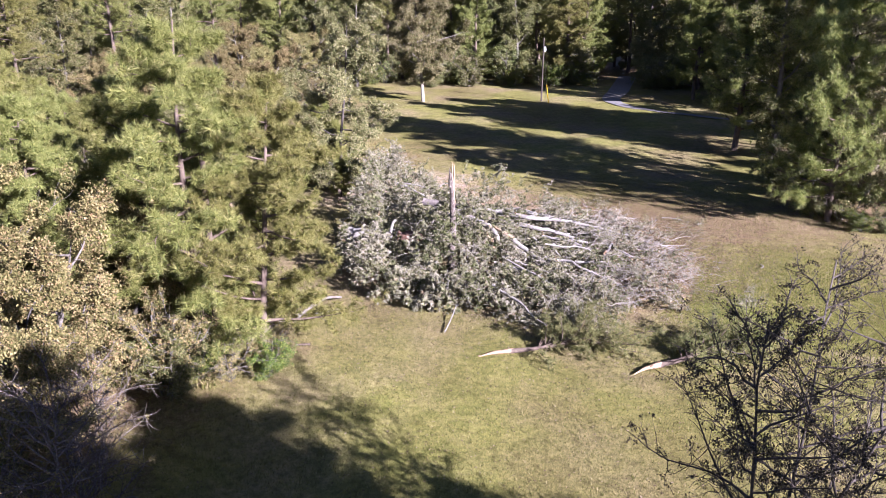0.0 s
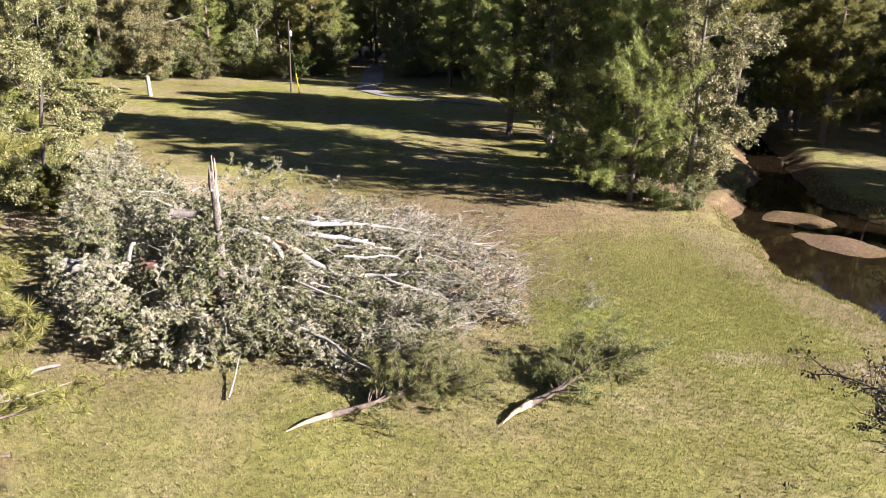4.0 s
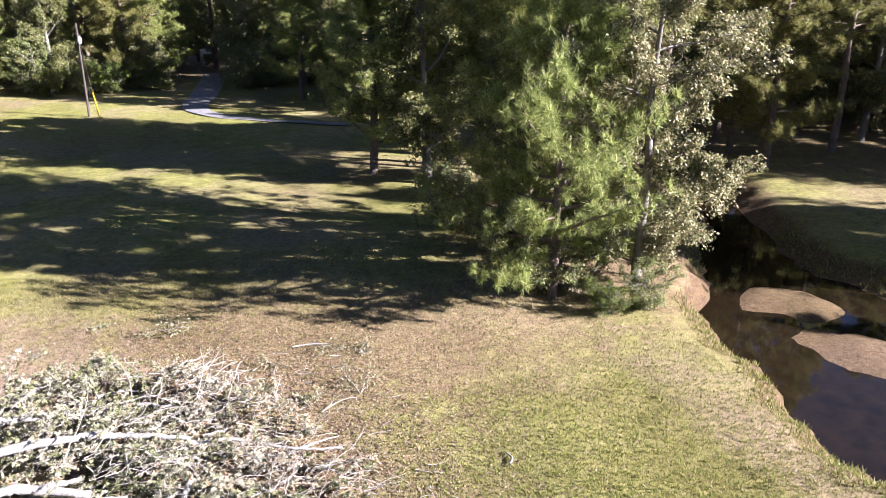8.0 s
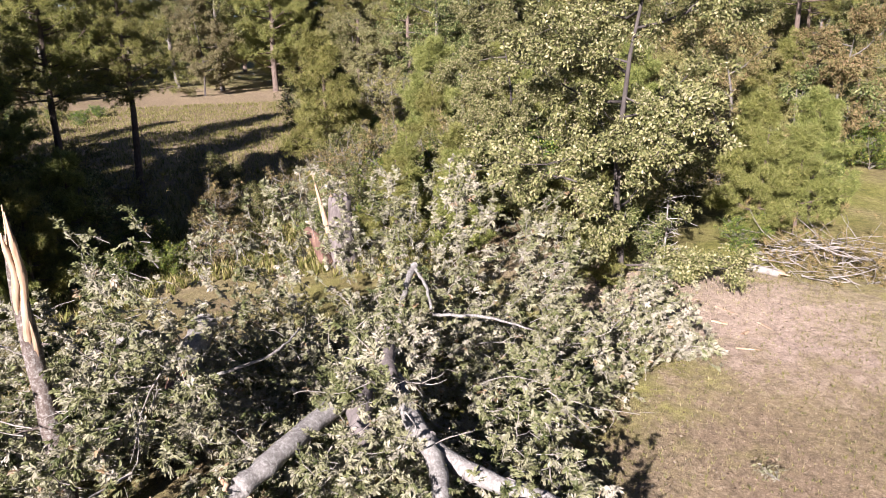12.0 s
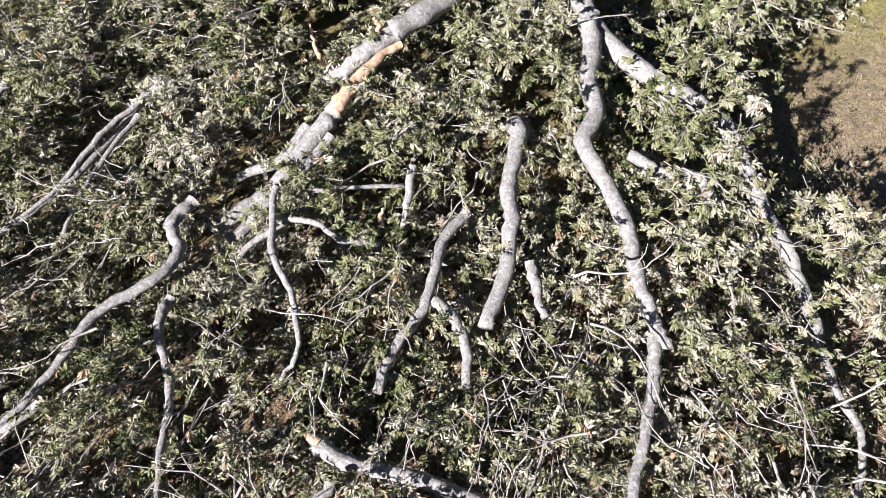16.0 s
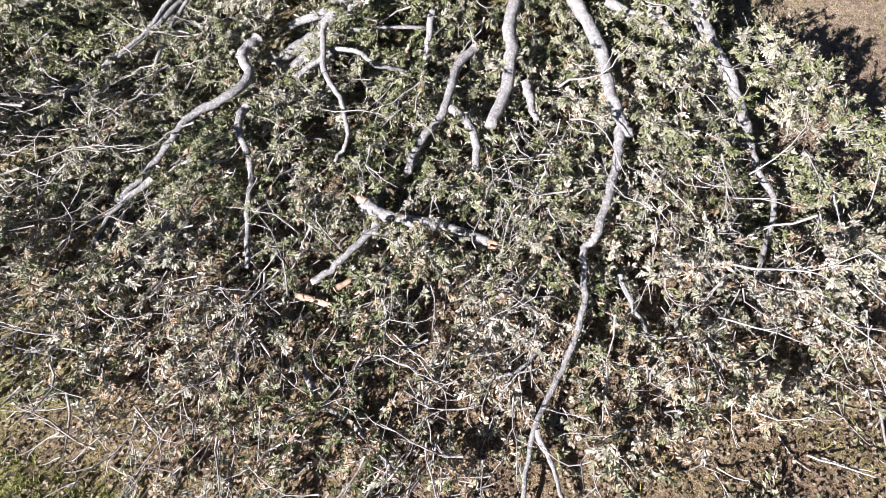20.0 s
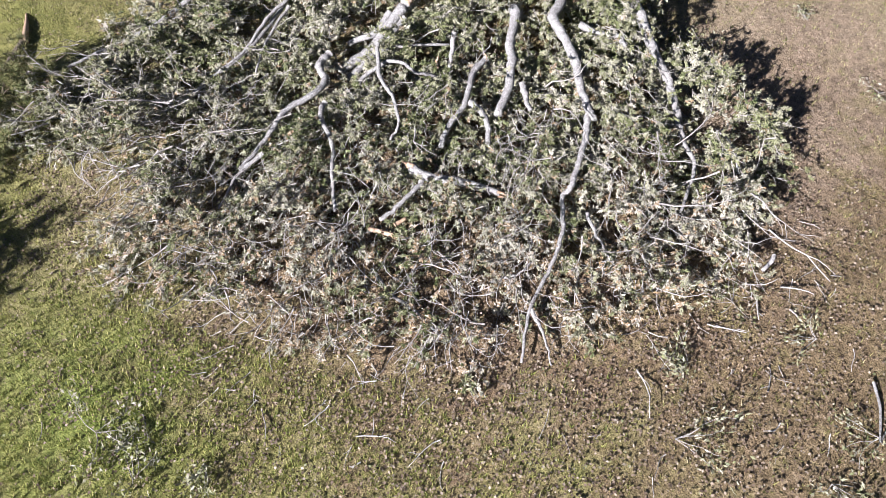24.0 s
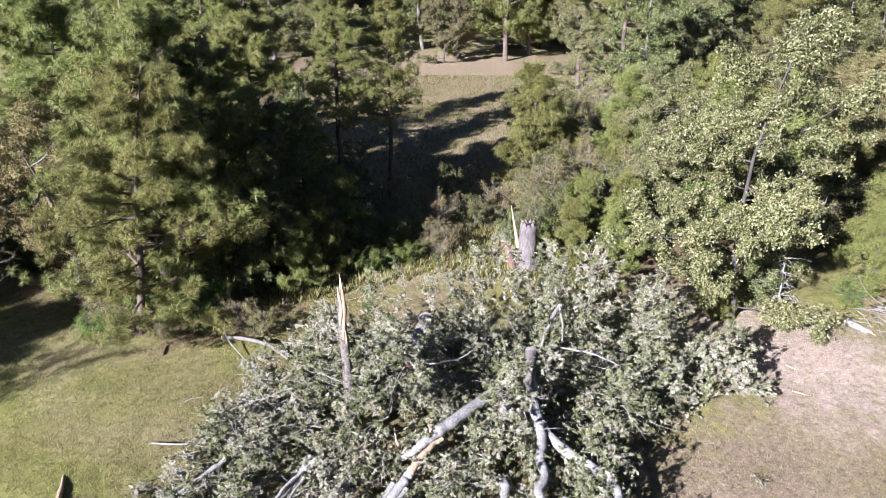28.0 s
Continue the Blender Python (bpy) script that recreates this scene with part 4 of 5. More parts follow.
bough([(0.61, 4.94, 1.1), (0.51, 4.99, 1.15), (0.45, 4.95, 1.25)], 0.04, 0.015, mat=RAW_WOOD)
bough([(-2.39, -3.58, 1.2), (-1.81, -4.14, 1.0), (-0.91, -4.94, 0.8), (-0.25, -6.09, 0.6), (0.4, -6.88, 0.5)], 0.09, 0.04)


def oak_foliage(clumps=6800, sprigs=8, per=19):
    """Leafy sprays that hang in clumps over the heap, sunk deep between them, and bare twigs among them."""
    n = clumps * 9
    x, y = rng.uniform(-13, 11, n), rng.uniform(-8.5, 17, n)
    d, h = rim_depth(x, y), heap_top(x, y)
    gaps = np.array([noise.noise((a * 0.6, b * 0.6, 3.1)) + 0.75 * noise.noise((a * 1.7, b * 1.7, 8.1)) for a, b in zip(x, y)])
    wide = np.array([noise.noise((a * 0.33, b * 0.33, 41.0)) for a, b in zip(x, y)])
    thick = 0.6 * (np.exp(-((x + 2.7) / 1.7) ** 2 - ((y - 6.0) / 1.1) ** 2) + np.exp(-((x + 4.2) / 2.5) ** 2 - ((y - 1.8) / 1.5) ** 2) + np.exp(-((x - 0.2) / 2.2) ** 2 - ((y - 8.3) / 0.7) ** 2))
    gaps += 0.45 * wide + thick
    pit = gaps < np.interp(x, [-10, -5, 0, 6], [0.1, 0.06, -0.06, -0.12])
    ok = (d + 1.6 * wide * (x > 2) > 0.3 + 0.5 * (x > 4)) & (rng.uniform(0, 1, n) < np.interp(x, [-13, -3, 5, 7, 10], [1.0, 0.9, 0.78, 0.55, 0.2]) * np.where(pit, 0.8, 1.0))
    x, y, h, d, gaps, pit = (q[ok][:clumps] for q in (x, y, h, d, gaps, pit))
    lift = np.clip(0.45 + d / 1.6, 0.3, 1) * (1 - 0.6 * rng.uniform(0, 1, len(x)) ** 1.7) * np.clip(0.85 + 0.8 * gaps, 0.4, 1.25)
    z = h * np.where(pit, rng.uniform(0.02, 0.4, len(x)), lift) + ground_z(x, y) + 0.05
    # the big boughs lie on top of the leaves
    spine = np.concatenate(BOUGH_LINES)
    away = (x[:, None] - spine[None, :, 0]) ** 2 + (y[:, None] - spine[None, :, 1]) ** 2
    k = away.argmin(1)
    z = np.where(away[np.arange(len(x)), k] < 0.42**2, np.minimum(z, np.maximum(spine[k, 2] - 0.34, 0.08)), z)
    heart = np.stack([x, y, z], -1)
    twig = Tubes()
    at, lw, tone = [], [], []
    for c in heart[rng.permutation(len(heart))]:
        out = c - (-7.5, 6.0, 1.0)
        main = out / np.linalg.norm(out) * 0.8 + rng.normal(0, 0.4, 3) * (1, 1, 0.6) + (0, 0, 0.1)
        main /= np.linalg.norm(main)
        stem = wander(c - main * rng.uniform(0.2, 0.6), main, rng.uniform(0.45, 0.9), 4, 0.25)
        stem[:, 2] = np.maximum(stem[:, 2], 0.06)
        twig.add(stem, np.linspace(rng.uniform(0.006, 0.012), 0.004, 5), 4)
        k = rng.integers(1, 5, sprigs)
        w = main * 0.6 + rng.normal(0, 0.55, (sprigs, 3)) + (0, 0, 0.1)
        w /= np.linalg.norm(w, axis=1)[:, None]
        ends = stem[k] + w * rng.uniform(0.06, 0.24, (sprigs, 1))
        ends[:, 2] = np.maximum(ends[:, 2], 0.08)
        # leaves stand along each shoot, fan out and hang
        e = np.repeat(ends, per, 0) - np.repeat(w, per, 0) * rng.uniform(0, 0.15, (sprigs * per, 1))
        at.append(e + rng.normal(0, 0.012, e.shape))
        spin = rng.uniform(0, 6.28, (len(e), 1))
        fanned = np.concatenate([np.cos(spin), np.sin(spin), rng.normal(0, 0.3, spin.shape)], 1)
        lw.append(np.repeat(w, per, 0) * 0.8 + fanned * 0.6 + (0, 0, -0.45 if c[0] < -3.5 else -0.2))
        pale = np.interp(c[0], [-10, -5, 0, 6], [0.45, 0.42, 0.42, 0.5]) + 0.36 * noise.noise((c[0] * 0.45, c[1] * 0.45, 20.0)) + rng.normal(0, 0.1)
        shade = np.clip(rng.normal(pale, 0.14, sprigs), 0.05, 0.88)
        shade[rng.uniform(0, 1, sprigs) < np.interp(c[0], [0, 4, 8], [0.02, 0.08, 0.4])] = 1.0
        tone.append(np.repeat(shade, per))
    at, lw, tone = np.concatenate(at), np.concatenate(lw), np.concatenate(tone)
    lw /= np.linalg.norm(lw, axis=1)[:, None]
    face = np.array((0.3, -0.2, 0.8)) + np.repeat(rng.normal(0, 0.5, (len(lw) // per, 3)), per, 0) + rng.normal(0, 0.25, lw.shape)
    side = np.cross(lw, face)
    side /= np.linalg.norm(side, axis=1)[:, None]
    turn = np.stack([side, lw, np.cross(side, lw)], -1)
    v, f = stamp(SLIM_V, KITE_F, at, turn, rng.uniform(0.6, 1.35, len(at)) * np.interp(at[:, 0], [-5, 1, 5], [0.1, 0.088, 0.078]))
    me = mesh_of("oak_foliage", v, f, OAK_LEAF)
    me.attributes.new("tone", "FLOAT", "POINT").data.foreach_set("value", np.repeat(tone, len(SLIM_V)).astype(np.float32))
    part_of("foliage", me, OAK, "wilted oak leaves, silvery beneath and olive above", "stuff")
    # bare pale branchlets lying over the leaves
    for n in range(1500):
        u = rng.uniform(0, 1) ** 0.7
        x0, y0 = rng.uniform(-11 + 8 * u, 10) if n % 2 else rng.uniform(1.5, 10), rng.uniform(-7, 13)
        if rim_depth([x0], [y0])[0] < 0.2 + 0.6 * (x0 > -4) or ((spine[:, 0] - x0) ** 2 + (spine[:, 1] - y0) ** 2).min() < 0.14:
            continue
        top = float(heap_top(x0, y0)) * rng.uniform(0.7, 1.05) + 0.08
        out = np.array((x0 + 7.5, y0 - 5.5, 0.0))
        way = out / np.linalg.norm(out) + rng.normal(0, 0.9, 3) * (1, 1, 0.35)
        ln = rng.uniform(0.4, 0.9) * rng.uniform(0.6, 2.2)
        line = wander((x0, y0, top), way, ln, 5, 0.26)
        line[:, 2] = np.maximum(line[:, 2], 0.03)
        r = 0.006 + 0.0085 * ln * rng.uniform(0.5, 1.3)
        twig.add(line, np.linspace(r, 0.005, 6), 5)
        for i in (2, 3, 4):
            if rng.uniform() < 0.75:
                sub = wander(line[i], line[i] - line[i - 1] + rng.normal(0, 0.09, 3), ln * rng.uniform(0.2, 0.45), 3, 0.2)
                sub[:, 2] = np.maximum(sub[:, 2], 0.03)
                twig.add(sub, np.linspace(r * 0.55, 0.004, 4), 4)
    part_of("brushwood", twig.mesh("oak_brushwood", BARK_TWIG), OAK, "thin pale grey twigs", "stuff")


oak_foliage()


# ---- snag and stump ----
def snag():
    root = empty("snapped_tree", (-5.0, 0.2, 0), label="tall snapped dark trunk with a pale splintered top", category="broken tree")
    t = Tubes()
    z = np.linspace(-0.1, 6.3, 14)
    t.add(np.stack([0.12 * np.sin(z * 0.5), 0.08 * np.sin(z * 0.7), z], -1), np.r_[np.linspace(0.25, 0.16, 10), 0.145, 0.13, 0.1, 0.06], 10, 0.14)
    part_of("trunk", t.mesh("snag_trunk", BARK_SNAG), root)
    for k, (a, r, h) in enumerate(((0.3, 0.1, 6.95), (1.2, 0.07, 6.7), (2.6, 0.06, 6.55), (4.4, 0.06, 6.4))):
        s = Tubes()
        x, y = r * math.cos(a) - 0.02, r * math.sin(a) - 0.06
        s.add(smooth_line([(x, y, 5.5), (x * 1.1, y * 1.1, 6.1), (x * 0.9, y * 0.9, h)], 4), np.linspace(0.075, 0.012, 9), 5, 0.25)
        part_of("splinter", s.mesh("splinter", BARK_SNAG if k else RAW_WOOD), root, "torn wood at the break")
    for x, y, z0, z1, r in ((0.15, 0.04, 4.1, 6.85, 0.085), (0.17, -0.05, 5.0, 6.5, 0.07), (0.19, 0.07, 3.2, 4.9, 0.06)):
        s = Tubes()
        u = np.linspace(0, 1, 11)
        s.add(np.stack([x + 0.03 * np.sin(u * 9), y + 0.04 * np.sin(u * 6 + z0), z0 + (z1 - z0) * u], -1), r * np.interp(u, [0, 0.2, 0.7, 1], [0.2, 1, 0.9, 0.12]), 6, 0.3)
        part_of("torn_strip", s.mesh("torn_strip", RAW_WOOD), root, "pale strip where the bark tore off")
    # a live leafy shoot and dead stubs on the stem
    for zz, a, ln in ((1.9, 2.4, 0.7), (2.7, 5.0, 0.5), (3.4, 3.6, 0.45), (4.3, 1.0, 0.35)):
        s = Tubes()
        s.add(wander((0.1 * math.cos(a), 0.1 * math.sin(a), zz), (math.cos(a), math.sin(a), 0.5), ln, 4, 0.2), np.linspace(0.035, 0.012, 5), 5)
        part_of("branch_stub", s.mesh("branch_stub", BARK_SNAG), root)


snag()


def stump():
    root = empty("tree_stump", (-20.7, 7.6, 0), label="thick snapped tree stump with ragged top", category="stump")
    t = Tubes()
    z = np.linspace(-0.1, 2.7, 9)
    t.add(np.stack([0 * z, 0 * z, z], -1), np.interp(z, [0, 0.5, 2.7], [0.75, 0.55, 0.46]), 14, 0.06)
    part_of("trunk", t.mesh("stump_trunk", BARK_STUMP), root)
    for k in range(9):
        a = k * 0.7
        s = Tubes()
        x, y = 0.34 * math.cos(a), 0.34 * math.sin(a)
        h = 2.75 + 0.2 * abs(math.sin(k * 1.7))
        s.add([(x, y, 2.5), (x, y, 2.8), (x * 1.05, y * 1.05, h)], (0.13, 0.11, 0.02), 5, 0.2)
        part_of("splinter", s.mesh("splinter", RAW_WOOD if k in (2, 6) else BARK_STUMP), root, "ragged torn edge")
    s = Tubes()
    s.add([(0.1, -0.5, 1.4), (-0.1, -0.7, 2.4), (-0.25, -0.95, 3.7)], (0.12, 0.09, 0.02), 6, 0.15)
    part_of("slab", s.mesh("slab", RAW_WOOD), root, "long pale leaning splinter")
    s = Tubes()
    s.add([(0.3, -0.6, 0.2), (0.25, -1.1, 1.3), (0.2, -1.4, 1.7)], (0.3, 0.26, 0.12), 8, 0.2)
    part_of("slab", s.mesh("torn_slab", RED_WOOD), root, "torn reddish slab of trunk")


stump()


# ---- utility pole, house, shed ----
def utility_pole():
    root = empty("utility_pole", (1.6, 67.0, 0), label="dark wooden utility pole with a yard lamp", category="utility pole")
    t = Tubes()
    t.add([(0, 0, -0.2), (0, 0, 4), (0, 0, 8.6)], (0.13, 0.11, 0.09), 10)
    part_of("pole", t.mesh("pole", POLE_WOOD), root)
    t = Tubes()
    t.add([(0, -0.1, 7.2), (0.1, -0.5, 7.45), (0.15, -0.8, 7.4)], 0.03, 6)
    part_of("lamp_arm", t.mesh("lamp_arm", STEEL), root)
    t = Tubes()
    t.add([(0.15, -0.8, 6.85), (0.15, -0.8, 7.05), (0.15, -0.8, 7.35), (0.15, -0.8, 7.5)], (0.1, 0.2, 0.16, 0.05), 12)
    part_of("lamp", t.mesh("lamp", LAMP_GLASS), root, "white yard lamp")
    t = Tubes()
    t.add([(0, 0, 7.9), (0.6, -0.9, 2.4)], 0.012, 4)
    t.add([(0.6, -0.9, 2.4), (0.95, -1.4, 0)], 0.012, 4)
    part_of("guy_wire", t.mesh("guy_wire", STEEL), root)
    t = Tubes()
    t.add([(0.6, -0.9, 2.4), (0.95, -1.4, 0.0)], 0.07, 8)
    part_of("guy_guard", t.mesh("guy_guard", YELLOW), root, "yellow plastic wire guard")


utility_pole()


def box(bm, x0, x1, y0, y1, z0, z1):
    r = bmesh.ops.create_cube(bm, size=1)
    bmesh.ops.scale(bm, vec=(x1 - x0, y1 - y0, z1 - z0), verts=r["verts"])
    bmesh.ops.translate(bm, vec=((x0 + x1) / 2, (y0 + y1) / 2, (z0 + z1) / 2), verts=r["verts"])


def boxes(name, parent, mat, *bs, bevel=0.0, label=""):
    bm = bmesh.new()
    for b in bs:
        box(bm, *b)
    if bevel:
        bmesh.ops.bevel(bm, geom=bm.edges[:], offset=bevel, segments=1, affect="EDGES")
    me = bpy.data.meshes.new(name)
    bm.to_mesh(me)
    bm.free()
    me.materials.append(mat)
    return part_of(name, me, parent, label)


def gable(name, parent, mat, x0, x1, y0, y1, z0, rise, thick=0.15):
    m = (y0 + y1) / 2
    v = [(x0, y0, z0), (x1, y0, z0), (x1, m, z0 + rise), (x0, m, z0 + rise), (x0, y1, z0), (x1, y1, z0)]
    v += [(x, y, z + thick) for x, y, z in v]
    f = [(0, 1, 2, 3), (3, 2, 5, 4), (6, 9, 8, 7), (9, 10, 11, 8), (0, 6, 7, 1), (4, 5, 11, 10), (0, 3, 9, 6), (3, 4, 10, 9), (1, 7, 8, 2), (2, 8, 11, 5)]
    return part_of(name, mesh_of(name, v, [np.array(f)], mat), parent)


def shed():
    root = empty("shed", (53.5, 1.5, 0), label="low open-fronted shed with faded red board wall", category="shed")
    for k in range(16):
        y = -3.0 + k * 0.375
        boxes("board", root, RED_PAINT, (-2.4, -2.36, y, y + 0.365, 0.0, 1.5))
    boxes("side_wall", root, RED_PAINT, (-2.36, 2.4, 2.96, 3.0, 0, 1.8))
    boxes("back_wall", root, RED_PAINT, (2.36, 2.4, -3.0, 2.96, 0, 2.1))
    for y in (-3.0, 0, 2.9):
        boxes("post", root, POLE_WOOD, (-2.5, -2.4, y, y + 0.1, 0, 2.1))
    boxes("roof", root, SHINGLE, (-2.9, 2.8, -3.4, 3.4, 2.1, 2.22))


shed()


def house():
    root = empty("house", (-2, 140, 0), label="white house glimpsed through the far trees", category="house")
    boxes("wall", root, WHITE_PAINT, (-6, 6, -4, 4, 0, 5.6))
    gable("roof", root, SHINGLE, -6.5, 6.5, -4.6, 4.6, 5.6, 2.6)
    for x in (-4, -1, 2.5):
        for z in (1.0, 3.6):
            w = boxes("window", root, DARK_GLASS, (x, x + 1.0, -4.03, -3.99, z, z + 1.3))
            boxes("window_frame", w, WHITE_PAINT, (x - 0.08, x + 1.08, -4.08, -4.0, z - 0.1, z), (x - 0.08, x + 1.08, -4.08, -4.0, z + 1.3, z + 1.4))


house()


# ---- loose wood and clutter round the oak ----
def log_thing(name, pts, r0, r1, label, category="log", mat=None, torn=(True, False), wood=None):
    """A loose log or stick: bark body, and torn wood at its broken ends."""
    pts = np.asarray(pts, float)
    root = empty(name, pts[0], label=label, category=category)
    line = smooth_line(pts - pts[0], 6)
    t = Tubes()
    t.add(line, np.linspace(r0, r1, len(line)) * (1 + 0.08 * rng.normal(size=len(line))), 9, 0.06)
    part_of("stem", t.mesh("log_stem", mat or BARK_OAK), root)
    for end, yes in ((0, torn[0]), (-1, torn[1])):
        if yes:
            inner = line[1] if end == 0 else line[-2]
            d = line[end] - inner
            d /= np.linalg.norm(d)
            r = r0 if end == 0 else r1
            for k in range(3):
                s = Tubes()
                o = rng.normal(0, r * 0.4, 3)
                s.add([line[end] - d * r * 0.6 + o, line[end] + d * r * 0.6 + o, line[end] + d * r * rng.uniform(1.2, 3.2) + o * 0.7], (r * 0.55, r * 0.45, r * 0.08), 6, 0.2)
                part_of("splinter", s.mesh("splinter", wood or RAW_WOOD), root, "pale torn wood")
    return root


log_thing("broken_log", [(4.22, 3.2, 0.75), (4.45, 3.65, 0.68), (4.58, 4.45, 0.66), (4.85, 5.4, 0.6)], 0.13, 0.08, "lichen-grey broken log lying on the heap", torn=(True, True))
log_thing("wood_chip", [(5.95, 2.35, 0.45), (6.2, 3.25, 0.45)], 0.06, 0.045, "pale stripped piece of branch on the heap", mat=RAW_WOOD, torn=(False, False))
log_thing("wood_chip", [(5.85, 2.95, 0.5), (5.65, 3.2, 0.52)], 0.06, 0.04, "short pale wood splinter on the heap", mat=RAW_WOOD, torn=(False, False))
log_thing("dead_branch", [(7.1, 2.6, 0.3), (7.7, 3.0, 0.35), (8.0, 3.5, 0.25), (8.6, 4.15, 0.15)], 0.05, 0.035, "bare pale branch on the heap's edge", "branch", torn=(False, True))
log_thing("short_log", [(6.09, 11.77, 0.06), (6.28, 11.66, 0.08), (6.53, 11.42, 0.06)], 0.055, 0.045, "short pale curved log on the grass", mat=BLEACHED, torn=(False, False))
log_thing("dead_branch", [(9.3, 13.1, 0.05), (9.9, 13.05, 0.07), (10.6, 12.85, 0.05)], 0.03, 0.02, "thin bare branch on the grass", "branch", torn=(False, False))
log_thing("dead_branch", [(13.6, 3.5, 0.03), (13.8, 3.75, 0.04), (13.75, 4.1, 0.03)], 0.035, 0.025, "short pale stick on the grass", "branch", torn=(False, False))
log_thing("dead_branch", [(-11.6, -9.3, 0.05), (-10.9, -9.2, 0.05)], 0.05, 0.05, "short brown stick on the grass", "branch", mat=BARK_PINE, torn=(False, False))
log_thing("dead_branch", [(-15.0, 22.6, 0.15), (-13.9, 23.1, 0.16)], 0.16, 0.14, "weathered white log by the brush pile", mat=BARK_TWIG, torn=(False, True))
for x, y, a, ln in ((-12, 19.1, 0.3, 0.9), (-9, 17.8, 1.0, 0.7), (-11, 18.3, 0.7, 0.5), (-10.4, 19.6, 0.1, 0.6), (-12.8, 18.6, 1.4, 0.4), (-9.8, 18.6, 2.0, 0.35), (-11.6, 20.0, 2.6, 0.45), (-8.2, 18.9, 0.4, 0.3)):
    log_thing("wood_scrap", [(x, y, 0.05), (x + ln * math.cos(a), y + ln * math.sin(a), 0.06)], 0.07, 0.05, "pale wood scrap on the sandy ground", "wood scrap", mat=RAW_WOOD, torn=(False, False))


def stick(x, y, a, ln, r):
    """A small forked stick on the ground."""
    at = np.array((x, y, float(ground_z(x, y))))
    t = Tubes()
    line = wander((0, 0, r + 0.02), (math.cos(a), math.sin(a), 0.03), ln, 5, 0.16)
    line[:, 2] = np.maximum(line[:, 2], r * 0.8)
    t.add(line, np.linspace(r, r * 0.45, 6), 5, 0.08)
    for k in range(rng.integers(0, 3)):
        i = rng.integers(1, 5)
        sub = wander(line[i], line[i] - line[i - 1] + rng.normal(0, 0.12 * ln, 3) * (1, 1, 0.3), ln * rng.uniform(0.25, 0.5), 3, 0.2)
        sub[:, 2] = np.maximum(sub[:, 2], r * 0.6)
        t.add(sub, np.linspace(r * 0.6, r * 0.3, 4), 4)
    ob = new("stick", t.mesh("stick", BLEACHED if rng.uniform() < 0.45 else BARK_TWIG))
    ob.location = at
    tagged(ob, "thin bare grey stick lying in fallen leaves", "stick", "sticks round the fallen oak")


for x0, y0, x1, y1, r in ((5.24, 11.86, 6.88, 12.8, 0.022), (6.97, 11.72, 7.07, 12.45, 0.026), (7.29, 11.16, 7.89, 11.07, 0.028), (7.57, 11.79, 7.76, 11.95, 0.03),
                          (8.0, 9.95, 8.43, 10.75, 0.018), (8.37, 8.06, 7.98, 8.95, 0.016), (9.59, 10.92, 9.16, 11.47, 0.02), (9.2, 8.3, 10.3, 8.9, 0.02), (10.6, 12.9, 9.9, 13.2, 0.02)):
    stick(x0, y0, math.atan2(y1 - y0, x1 - x0), math.hypot(x1 - x0, y1 - y0), r)
for _ in range(150):
    x, y = rng.uniform(4.5, 11.5), rng.uniform(-4.5, 13)
    if -3.2 < float(rim_depth([x], [y])[0]) < 2.4:
        stick(x, y, math.atan2(y - 5.5, x + 7.5) + rng.normal(0, 0.8), rng.uniform(0.2, 0.5) * rng.uniform(0.7, 2.2), rng.uniform(0.007, 0.016))
# fallen limbs of the bank pine
log_thing("dead_branch", [(-12.4, -6.9, 0.5), (-11.4, -6.2, 0.3), (-10, -4.9, 0.05)], 0.03, 0.015, "thin bare grey limb on the meadow edge", "branch", torn=(False, False))
log_thing("dead_branch", [(-4.6, -7.2, 0.06), (-4.4, -6.0, 0.2), (-4.2, -4.6, 0.5)], 0.04, 0.025, "pale bare forked limb by the heap", "branch", torn=(False, False))
log_thing("leaning_limb", [(-12.4, -6.9, 0.1), (-11.9, -5.8, 0.35), (-11.3, -4.5, 0.4), (-10.7, -3.5, 0.06)], 0.1, 0.07, "dark broken limb lying at the meadow edge", "limb", mat=BARK_GREY, torn=(True, False))

# a pine broken off high on the bank
log_thing("broken_pine", [(-14.9, -10.4, -0.1), (-14.85, -10.3, 6.0), (-14.8, -10.2, 11.2)], 0.2, 0.11, "tall pine trunk broken off with a pale torn top", "broken tree", mat=BARK_PINE, torn=(False, True))


def dead_crown(x, y, z, size, label):
    """A bleached dead limb with a tangle of bare twigs, leaning from the ground."""
    root = empty("dead_limb", (x, y, float(ground_z(x, y))), label=label, category="dead branch")
    t = Tubes()
    main = wander((0, 0, 0), (0.25, -0.3, 1.0), z, 6, 0.12)
    t.add(main, np.linspace(0.06, 0.02, 7), 6)
    part_of("stem", t.mesh("dead_limb_stem", BLEACHED), root)
    t = Tubes()
    for k in range(34):
        i = rng.integers(1, 7)
        tw = wander(main[i], rng.normal(0, 1, 3) * (1, 1, 0.5), size * rng.uniform(0.4, 1.0), 5, 0.3)
        tw[:, 2] = np.maximum(tw[:, 2], 0.04)
        t.add(tw, np.linspace(0.02, 0.006, 6), 4)
        for j in (2, 3, 4):
            sub = wander(tw[j], rng.normal(0, 1, 3), size * 0.3, 3, 0.3)
            sub[:, 2] = np.maximum(sub[:, 2], 0.03)
            t.add(sub, np.linspace(0.01, 0.004, 4), 3)
    part_of("brushwood", t.mesh("dead_limb_brushwood", BLEACHED), root, "bare whitish twigs", "stuff")


dead_crown(-17.2, 20.2, 2.8, 1.3, "bleached bare limb hanging below the oak")


